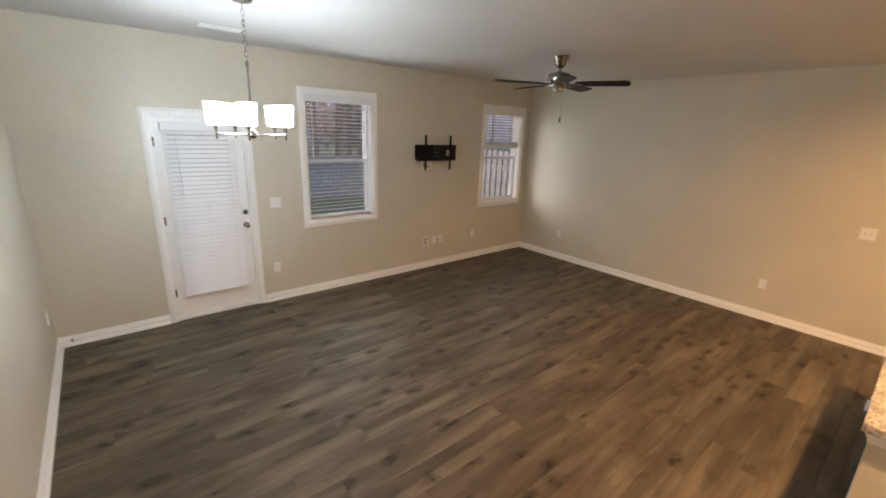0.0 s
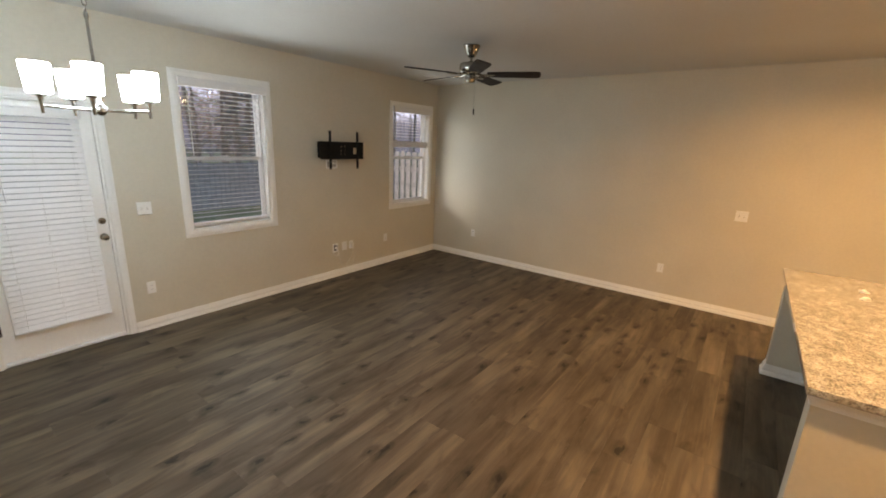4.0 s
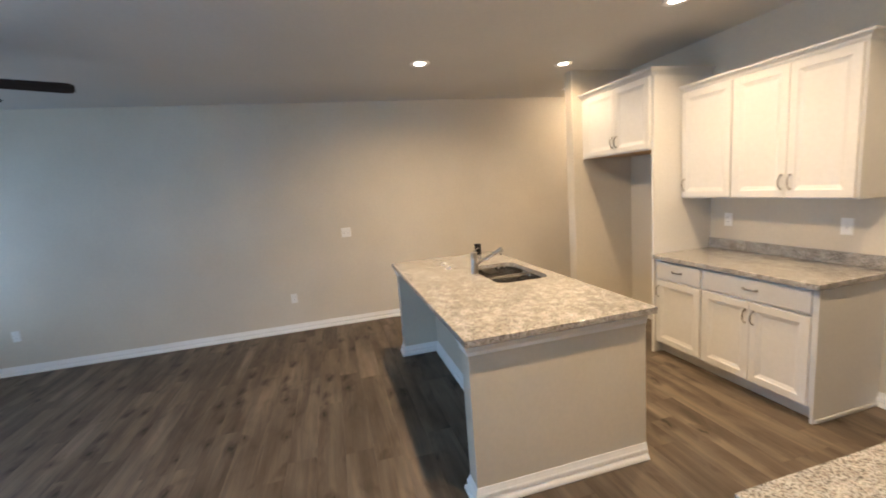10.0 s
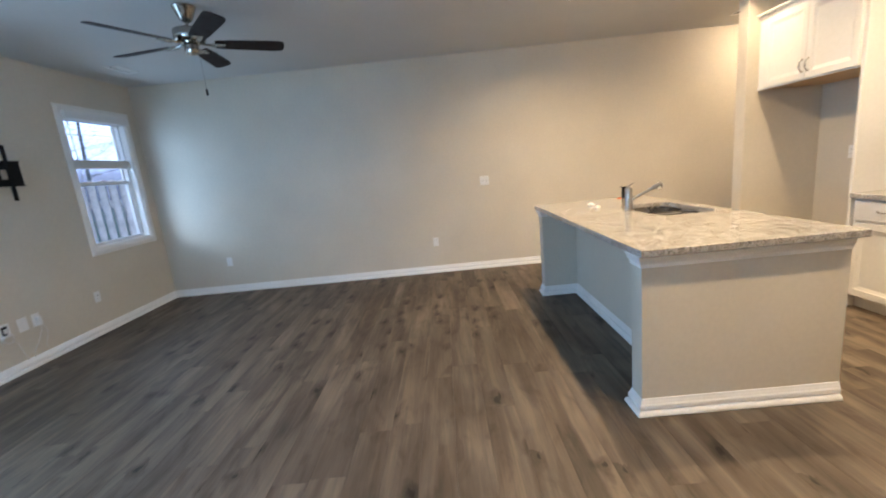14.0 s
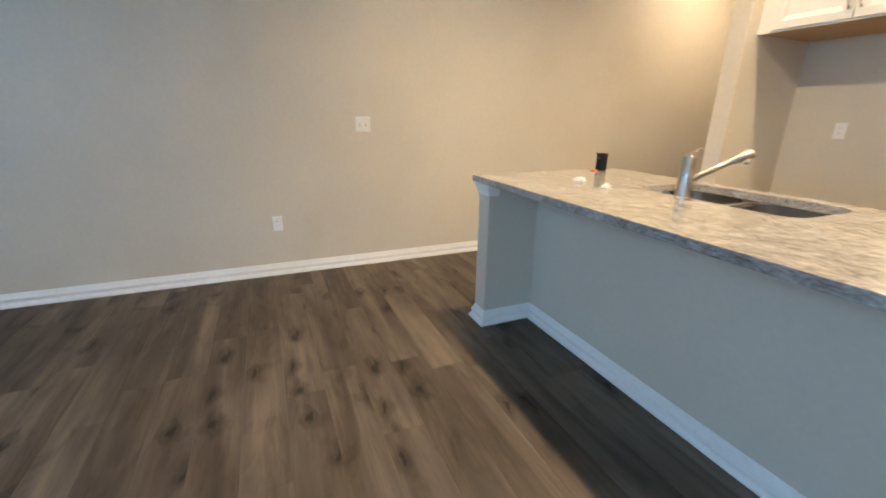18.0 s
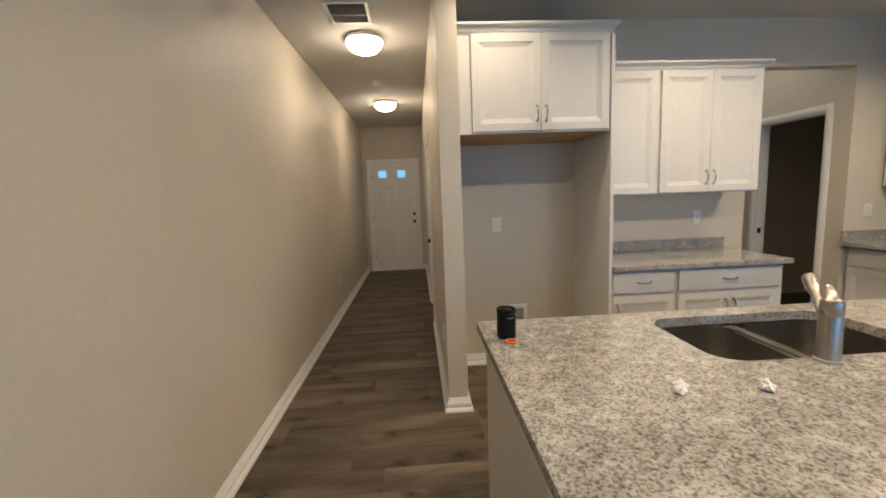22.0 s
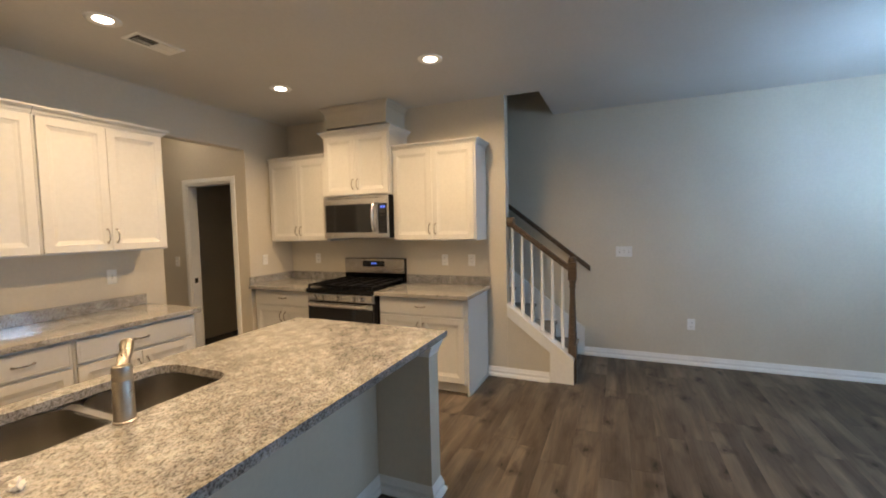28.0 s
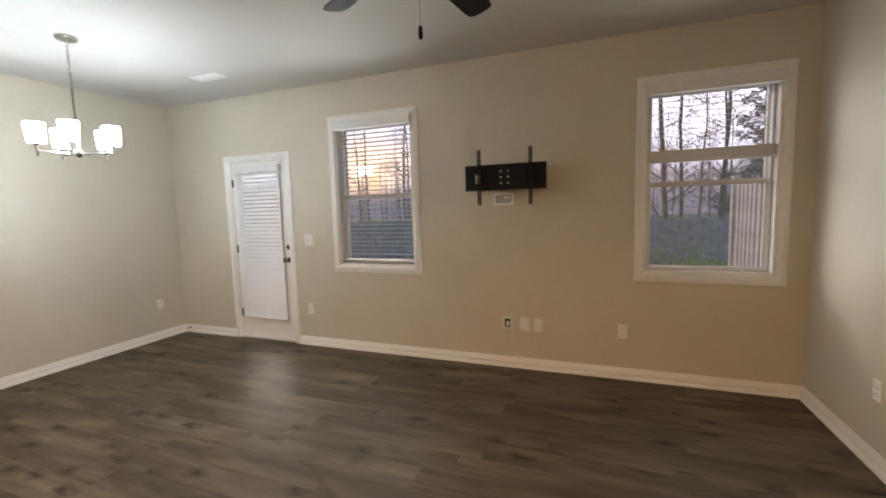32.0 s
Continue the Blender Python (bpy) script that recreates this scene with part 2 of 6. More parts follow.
STEEL = brushed("brushed_stainless", (0.60, 0.58, 0.55), 0.26)
SINK = plain("satin_sink_steel", (0.46, 0.44, 0.415), 0.28, 1.0, 0.03, 1.0)
FAUCET = plain("dull_faucet_nickel", (0.42, 0.39, 0.345), 0.33, 1.0, 0.06, 60)
FAN_NICKEL = plain("dull_fan_nickel", (0.36, 0.34, 0.31), 0.22, 1.0, 0.05)
PULL_METAL = plain("polished_pull_nickel", (0.60, 0.57, 0.53), 0.15, 1.0, 0.06)
NICKEL = plain("brushed_nickel", (0.62, 0.58, 0.52), 0.25, 1.0, 0.05)
CHROME = plain("polished_chrome", (0.75, 0.73, 0.70), 0.12, 1.0, 0.03)
DARK_METAL = plain("dark_bronze", (0.05, 0.045, 0.04), 0.35, 0.8)
BLACK = plain("black_powder_coat", (0.005, 0.005, 0.0055), 0.6, 0.0, 0.3, 30.0, 0.25)
BLACK_GLASS = plain("black_oven_glass", (0.008, 0.008, 0.009), 0.08, 0.0, 0.1)
ENAMEL = plain("black_enamel", (0.005, 0.005, 0.0055), 0.16, 0.0, 0.2, 30.0, 0.22)
CAST_IRON = plain("cast_iron", (0.006, 0.006, 0.0065), 0.42, 0.0, 0.3, 120, 0.15)
BLADE = plain("dark_walnut_blade", (0.020, 0.011, 0.009), 0.6, 0.0, 0.3, 12, 0.2)
ORANGE = plain("orange_rubber", (0.75, 0.16, 0.03), 0.5)
PAPER = plain("crumpled_paper", (0.86, 0.84, 0.80), 0.8)
CABLE = plain("white_cable", (0.72, 0.70, 0.66), 0.5)
DARK_VOID = plain("dark_slot", (0.02, 0.02, 0.02), 0.7)


def glow(name, colour, strength):
    m = bpy.data.materials.new(name)
    m.use_nodes = True
    n, l = m.node_tree.nodes, m.node_tree.links
    n.remove(n["Principled BSDF"])
    e = n.new("ShaderNodeEmission")
    e.inputs[0].default_value, e.inputs[1].default_value = (*colour, 1), strength
    l.new(e.outputs[0], n["Material Output"].inputs[0])
    return m


LENS_GLOW = glow("downlight_lens", (1.0, 0.82, 0.58), 14.0)
SHADE_GLOW = glow("lit_frosted_shade", COOL, 50.0)
SHADE_TOP = glow("lit_shade_mouth", COOL, 28.0)
PASSAGE_FILL = glow("unseen_passage_bowl", (1.0, 0.80, 0.55), 7.0)
BOWL_GLOW = glow("lit_alabaster_bowl", (1.0, 0.71, 0.40), 29.0)
CLOCK_GLOW = glow("blue_clock_digits", (0.14, 0.24, 1.0), 1.1)


def glass_material():
    m, n, l, b = mat("window_glass", (0.96, 0.98, 0.98), 0.01)
    b.inputs["Transmission Weight"].default_value, b.inputs["IOR"].default_value = 1.0, 1.45
    return m


GLASS = glass_material()


def math_node(n, l, op, a, b=0.0, c=0.0):
    x = n.new("ShaderNodeMath")
    x.operation = op
    for sock, val in zip(x.inputs, (a, b, c)):
        if hasattr(val, "is_linked"):
            l.new(val, sock)
        else:
            sock.default_value = val
    return x.outputs[0]


def plank_material():
    """Grey-brown oak-look vinyl: broad soft streaks, fine grain, smudged elongated knots."""
    m, n, l, b = mat("grey_brown_vinyl_plank", (0.12, 0.095, 0.075), 0.42)
    info, comb, tc = n.new("ShaderNodeObjectInfo"), n.new("ShaderNodeCombineXYZ"), n.new("ShaderNodeTexCoord")
    shift = math_node(n, l, "MULTIPLY", info.outputs["Random"], 93.0)
    l.new(shift, comb.inputs[0])
    l.new(math_node(n, l, "MULTIPLY", info.outputs["Random"], 1.7), comb.inputs[1])
    broad = noise_node(n, l, 1.0, 2, 0.5, (0.8, 4.6, 1), shift=comb.outputs[0])
    grain = noise_node(n, l, 1.0, 5, 0.65, (6, 95, 1), shift=comb.outputs[0])
    blot = noise_node(n, l, 1.0, 4, 0.62, (2.8, 7.5, 1), shift=comb.outputs[0])
    for wavy in (broad, blot):
        wavy.node.inputs["Distortion"].default_value = 0.9
    # knots: one in some cells of a stretched grid, edges bent by noise
    mp, warp, add, cell = n.new("ShaderNodeMapping"), n.new("ShaderNodeTexNoise"), n.new("ShaderNodeMix"), n.new("ShaderNodeTexVoronoi")
    mp.inputs["Scale"].default_value = (3.3, 6.0, 1)
    l.new(tc.outputs["Object"], mp.inputs["Vector"])
    l.new(comb.outputs[0], mp.inputs["Location"])
    l.new(mp.outputs[0], warp.inputs["Vector"])
    warp.inputs["Scale"].default_value, warp.inputs["Detail"].default_value = 2.2, 3
    add.data_type, add.blend_type, add.inputs[0].default_value = "RGBA", "ADD", 0.8
    l.new(mp.outputs[0], add.inputs[6])
    l.new(warp.outputs["Color"], add.inputs[7])
    l.new(add.outputs[2], cell.inputs["Vector"])
    cell.voronoi_dimensions, cell.inputs["Scale"].default_value = "2D", 1.0
    pick = n.new("ShaderNodeSeparateColor")
    l.new(cell.outputs["Color"], pick.inputs[0])
    chosen = math_node(n, l, "GREATER_THAN", pick.outputs[0], 0.64)
    rings = ramp(n, l, cell.outputs["Distance"], (0.0, grey(0.12)), (0.07, grey(0.22)), (0.12, grey(0.62)), (0.17, grey(0.56)), (0.36, grey(1.0)))
    c = ramp(n, l, broad, (0.28, (0.078, 0.061, 0.045)), (0.45, (0.104, 0.081, 0.060)), (0.58, (0.134, 0.106, 0.080)), (0.72, (0.168, 0.135, 0.104)))
    tone = ramp(n, l, info.outputs["Random"], (0.0, grey(0.96)), (1.0, grey(1.03)))
    c = mix(n, l, 1.0, c, tone, "MULTIPLY")
    c = mix(n, l, 0.12, c, ramp(n, l, grain, (0.36, grey(0.42)), (0.60, grey(1.1))), "MULTIPLY")
    c = mix(n, l, 0.62, c, ramp(n, l, blot, (0.30, grey(0.48)), (0.48, grey(1.0)), (0.62, grey(1.10))), "MULTIPLY")
    vein = noise_node(n, l, 1.0, 3, 0.55, (1.1, 17, 1), shift=comb.outputs[0])
    vein.node.inputs["Distortion"].default_value = 0.6
    c = mix(n, l, 0.8, c, ramp(n, l, vein, (0.34, grey(0.82)), (0.50, grey(1.0)), (0.66, (1.34, 1.30, 1.24))), "MULTIPLY")
    c = mix(n, l, math_node(n, l, "MULTIPLY", chosen, 0.92), c, rings, "MULTIPLY")
    l.new(c, b.inputs["Base Color"])
    l.new(ramp(n, l, grain, (0.3, grey(0.60)), (0.7, grey(0.48))), b.inputs["Roughness"])
    b.inputs["Specular IOR Level"].default_value = 0.25
    bump(n, l, b, grain, 0.18, 0.001)
    return m


def granite_material():
    """Pale granite: dense grey-brown specks, faint feathered patches, few black flecks."""
    m, n, l, b = mat("speckled_granite", (0.5, 0.46, 0.4), 0.2)
    patch = noise_node(n, l, 24, 6, 0.72, (0.85, 1, 1))
    speck = noise_node(n, l, 132, 5, 0.60, (0.95, 1, 1))
    blush = noise_node(n, l, 62, 4, 0.6)
    grains = noise_node(n, l, 250, 3, 0.6)
    cloud = noise_node(n, l, 9, 5, 0.65, (0.75, 1, 1))
    c = ramp(n, l, patch, (0.36, (0.335, 0.328, 0.318)), (0.5, (0.405, 0.397, 0.384)), (0.64, (0.525, 0.516, 0.502)))
    lift = math_node(n, l, "ADD", speck, math_node(n, l, "MULTIPLY_ADD", math_node(n, l, "ADD", patch, cloud), 0.12, -0.12))
    c = mix(n, l, 1.0, c, ramp(n, l, lift, (0.33, (0.25, 0.24, 0.23)), (0.41, (0.50, 0.48, 0.465)), (0.47, (0.78, 0.765, 0.74)), (0.53, grey(1.0)), (0.66, grey(1.10))), "MULTIPLY")
    c = mix(n, l, 1.0, c, ramp(n, l, cloud, (0.36, (0.92, 0.90, 0.89)), (0.52, grey(0.99)), (0.64, (1.07, 1.065, 1.05))), "MULTIPLY")
    c = mix(n, l, 0.60, c, ramp(n, l, grains, (0.33, grey(0.12)), (0.40, grey(1.0))), "MULTIPLY")
    c = mix(n, l, 1.0, c, ramp(n, l, blush, (0.38, (1.04, 0.985, 0.95)), (0.52, (0.99, 0.99, 0.99)), (0.66, (0.97, 0.99, 1.02))), "MULTIPLY")
    l.new(c, b.inputs["Base Color"])
    l.new(ramp(n, l, speck, (0.35, grey(0.10)), (0.6, grey(0.15))), b.inputs["Roughness"])
    b.inputs["Coat Weight"].default_value, b.inputs["Coat Roughness"].default_value = 0.4, 0.06
    bump(n, l, b, speck, 0.02, 0.0003)
    return m


def stained_wood():
    m, n, l, b = mat("brown_stained_oak", (0.16, 0.09, 0.045), 0.38)
    g = noise_node(n, l, 1.0, 6, 0.6, (60, 6, 60))
    l.new(ramp(n, l, g, (0.3, (0.055, 0.037, 0.024)), (0.7, (0.14, 0.096, 0.062))), b.inputs["Base Color"])
    bump(n, l, b, g, 0.2, 0.001)
    return m


def carpet():
    m, n, l, b = mat("grey_beige_carpet", (0.25, 0.22, 0.19), 0.95)
    f = noise_node(n, l, 260, 3, 0.7)
    g = noise_node(n, l, 9, 3, 0.6)
    c = mix(n, l, 0.5, ramp(n, l, f, (0.3, (0.21, 0.185, 0.16)), (0.7, (0.42, 0.375, 0.33))), ramp(n, l, g, (0.35, (0.24, 0.21, 0.18)), (0.65, (0.36, 0.325, 0.28))))
    l.new(c, b.inputs["Base Color"])
    bump(n, l, b, f, 0.8, 0.006)
    return m


def leafy(name, dark, light, scale=3.0):
    m, n, l, b = mat(name, dark, 0.7)
    geo = n.new("ShaderNodeNewGeometry")
    l.new(mix(n, l, 0.6, ramp(n, l, noise_node(n, l, scale, 4), (0.3, dark), (0.7, light)), ramp(n, l, geo.outputs["Random Per Island"], (0.0, dark), (1.0, light))), b.inputs["Base Color"])
    return m


PLANK, GRANITE, OAK, CARPET = plank_material(), granite_material(), stained_wood(), carpet()
BARK = leafy("grey_bark", (0.13, 0.118, 0.118), (0.30, 0.275, 0.28), 6)
DRY_LEAF = leafy("russet_leaves", (0.18, 0.08, 0.055), (0.42, 0.24, 0.17))
GREEN_LEAF = leafy("green_leaves", (0.09, 0.14, 0.06), (0.26, 0.36, 0.15))
NEEDLES = leafy("dark_pine_needles", (0.10, 0.135, 0.15), (0.20, 0.25, 0.27))
LITTER = plain("mown_winter_lawn", (0.14, 0.20, 0.115), 0.9, 0.0, 0.12, 0.8)
FENCE_WOOD = plain("weathered_fence_wood", (0.50, 0.47, 0.48), 0.8, 0.0, 0.25, 8)

# ---------------------------------------------------------------- large structure
TOP = CEIL + 0.13
W1, W2, DOOR = (2.307, 3.164), (5.183, 6.047), (0.838, 1.656)
WIN_Z0, WIN_Z1, DOOR_Z = 0.905, 2.355, 2.062
OPEN_X0, OPEN_X1, OPEN_Z = 1.545, 2.468, 2.388
WELL_Y, WELL_X = 0.36, RANGE_X - 0.05
PDOOR, CDOOR = (-3.93, -3.155), (-3.63, -2.90)
HDOOR = (-4.75, -3.95)
FDOOR = (5.236, 6.118)

structure("floor", boxes((-0.35, 6.55, -7.7, 5.06, -0.25, -0.012)), plain("subfloor", (0.10, 0.085, 0.07), 0.8), "grey-brown wood-look vinyl plank floor through all rooms", "floor")

wall("wall_north", "y", NORTH, NORTH + 0.15, WEST - 0.15, EAST + 0.15, 0, TOP,
     [(*W1, WIN_Z0, WIN_Z1), (*W2, WIN_Z0, WIN_Z1), (*DOOR, 0, DOOR_Z)], WALL, "greige painted wall with two windows and a glazed back door")
wall("wall_east", "x", EAST, EAST + 0.15, FRONT_Y - 0.15, NORTH, 0, TOP, [], WALL, "long greige painted wall running from the living room into the hall")
wall("wall_west", "x", WEST - 0.15, WEST, -4.4, NORTH, 0, 5.3, [], WALL, "greige painted wall beside the stairs and dining corner")
wall("wall_range", "x", RANGE_X - 0.115, RANGE_X, SOUTH - 0.115, 0.04, 0, CEIL, [], WALL, "greige kitchen wall behind the range, ending at the stairs")
wall("wall_kitchen_south", "y", SOUTH - 0.115, SOUTH, RANGE_X, HALL_X - HALL_T, 0, CEIL, [(OPEN_X0, OPEN_X1, 0, OPEN_Z)], WALL, "greige kitchen wall with a cased opening to a small passage")
wall("wall_hall", "x", HALL_X - HALL_T, HALL_X, FRONT_Y, -1.93, 0, CEIL, [(*HDOOR, 0, 2.05)], WALL, "greige hall partition wall with a rounded free end")
wall("wall_front", "y", FRONT_Y - 0.15, FRONT_Y, 4.7, EAST, 0, TOP, [(*FDOOR, 0, 2.10)], WALL, "greige end wall of the hall round the front door")
wall("wall_pantry", "x", OPEN_X1, OPEN_X1 + 0.115, -4.3, SOUTH - 0.115, 0, CEIL, [(*PDOOR, 0, 2.06)], WALL, "greige passage wall with a white panel door")
wall("wall_closet", "x", OPEN_X0 - 0.115, OPEN_X0, -4.3, SOUTH - 0.115, 0, CEIL, [(*CDOOR, 0, 2.06)], WALL, "greige passage wall with a doorway to a dark closet")
wall("wall_passage_end", "y", -4.4, -4.3, WEST, HALL_X - HALL_T, 0, CEIL, [], WALL, "plain greige wall closing the passage")
wall("wall_closet_back", "y", -2.795, -2.71, WEST, RANGE_X - 0.115, 0, CEIL, [], WALL, "plain wall closing the closet below the stairs")
wall("wall_well_east", "x", WELL_X, WELL_X + 0.12, -4.3, WELL_Y, CEIL + 0.004, 5.3, [], WALL, "greige upper wall of the stairwell")
wall("wall_well_north", "y", WELL_Y, WELL_Y + 0.12, WEST, WELL_X + 0.12, CEIL + 0.004, 5.3, [], WALL, "greige upper wall of the stairwell above the ceiling edge")
wall("wall_well_south", "y", -4.3, -4.2, WEST, WELL_X, CEIL + 0.004, 5.3, [], WALL, "greige far wall of the stairwell")
structure("ceiling_stairwell", boxes((WEST, WELL_X, -4.2, WELL_Y, 5.2, 5.3)), CEILING, "white ceiling high over the stairs", "ceiling")
structure("ceiling", boxes((WEST, EAST, WELL_Y, NORTH, CEIL, TOP), (WELL_X, EAST, -4.3, WELL_Y, CEIL, TOP), (4.7, EAST, FRONT_Y, -4.3, CEIL, TOP)), CEILING, "flat white painted drywall ceiling", "ceiling")
structure("roof_slab", boxes((-0.4, 6.6, -7.8, 5.3, 5.32, 5.42)), CEILING, "plain slab closing the house above", "roof")
wall("wall_upper", "y", 4.95, 5.05, WEST - 0.15, EAST + 0.15, TOP, 5.32, [], WALL, "plain upper storey wall")

BASE = [(0, 0), (0.004, 0), (0.004, 0.036), (0.017, 0.036), (0.017, 0.057), (0.0155, 0.060), (0.0115, 0.066), (0.0095, 0.073), (0.0065, 0.081), (0.0055, 0.086), (0.003, 0.093), (0, 0.094)]
SHOE = [(0.0045, 0), (0.031, 0), (0.031, 0.008), (0.0285, 0.016), (0.024, 0.023), (0.018, 0.028), (0.012, 0.030), (0.0045, 0.030)]


def baseboard(name, path, label="white profiled baseboard along the wall foot"):
    bm = moulding(bmesh.new(), path, BASE)
    bmesh.ops.translate(bm, verts=bm.verts, vec=(0, 0, 0.001))
    ob = structure(name, bm, TRIM, label, "baseboard")
    bm = moulding(bmesh.new(), path, SHOE)
    bmesh.ops.translate(bm, verts=bm.verts, vec=(0, 0, 0.001))
    part("shoe_moulding", bm, TRIM, ob)
    return ob


baseboard("baseboard_1", [(DOOR[0] - 0.065, NORTH), (WEST, NORTH), (WEST, 0.70)])
baseboard("baseboard_2", [(EAST, FRONT_Y), (EAST, NORTH), (DOOR[1] + 0.065, NORTH)])
baseboard("baseboard_3", [(HALL_X, FRONT_Y), (FDOOR[0] - 0.065, FRONT_Y)])
baseboard("baseboard_4", [(3.95, SOUTH), (HALL_X - HALL_T, SOUTH)])
baseboard("baseboard_5", [(HALL_X - HALL_T, SOUTH), (HALL_X - HALL_T, -1.93), (HALL_X, -1.93), (HALL_X, HDOOR[1] + 0.065)])
baseboard("baseboard_6", [(HALL_X, HDOOR[0] - 0.065), (HALL_X, FRONT_Y)])
baseboard("baseboard_7", [(2.65, SOUTH), (OPEN_X1, SOUTH), (OPEN_X1, PDOOR[1] + 0.065)][::-1])
baseboard("baseboard_8", [(RANGE_X, -0.16), (RANGE_X, 0.45)][::-1])
baseboard("baseboard_9", [(OPEN_X0, CDOOR[1] + 0.06), (OPEN_X0, SOUTH), (RANGE_X + 0.66, SOUTH)][::-1])

CASING = [(0.0, 0.0), (0.0, -0.011), (0.012, -0.017), (0.035, -0.018), (0.050, -0.013), (0.062, -0.011), (0.064, -0.006), (0.064, 0.0)]


def casing(name, m, x0, x1, z0, z1, closed=False, label="white moulded door casing", category="casing"):
    ob = structure(name, frame_ring(bmesh.new(), x0, x1, z0, z1, CASING, closed), TRIM, label, category)
    ob.matrix_basis = m
    return ob


def jamb(name, m, x0, x1, z1, depth, thick=0.014):
    bm = boxes((x0, x0 + thick, 0.001, depth, 0, z1 - thick), (x1 - thick, x1, 0.001, depth, 0, z1 - thick), (x0, x1, 0.001, depth, z1 - thick, z1))
    ob = structure(name, bm, TRIM, "white painted door jamb lining the opening", "jamb")
    ob.matrix_basis = m
    return ob


NORTH_M = pose(0, NORTH, 0)
EAST_M, WEST_M = pose(EAST, 0, 0, 0, 0, -90), pose(WEST, 0, 0, 0, 0, 90)
FRONT_M = pose(0, FRONT_Y, 0, 0, 0, 180)
SOUTH_M = pose(0, SOUTH, 0, 0, 0, 180)
RANGE_M = pose(RANGE_X, 0, 0, 0, 0, 90)

casing("door_casing_back", NORTH_M, *DOOR, 0, DOOR_Z)
casing("door_casing_front", FRONT_M, -FDOOR[1], -FDOOR[0], 0, 2.10)
casing("door_casing_pantry", pose(OPEN_X1, 0, 0, 0, 0, -90), -PDOOR[1], -PDOOR[0], 0, 2.06)
casing("door_casing_closet", pose(OPEN_X0, 0, 0, 0, 0, 90), *CDOOR, 0, 2.06)
casing("door_casing_hall", pose(HALL_X, 0, 0, 0, 0, 90), *HDOOR, 0, 2.05)
jamb("door_jamb_back", NORTH_M, *DOOR, DOOR_Z, 0.15)
jamb("door_jamb_front", FRONT_M, -FDOOR[1], -FDOOR[0], 2.10, 0.15)
jamb("door_jamb_pantry", pose(OPEN_X1, 0, 0, 0, 0, -90), -PDOOR[1], -PDOOR[0], 2.06, 0.115)
jamb("door_jamb_closet", pose(OPEN_X0, 0, 0, 0, 0, 90), *CDOOR, 2.06, 0.115)
jamb("door_jamb_hall", pose(HALL_X, 0, 0, 0, 0, 90), *HDOOR, 2.05, HALL_T)

# ---------------------------------------------------------------- windows


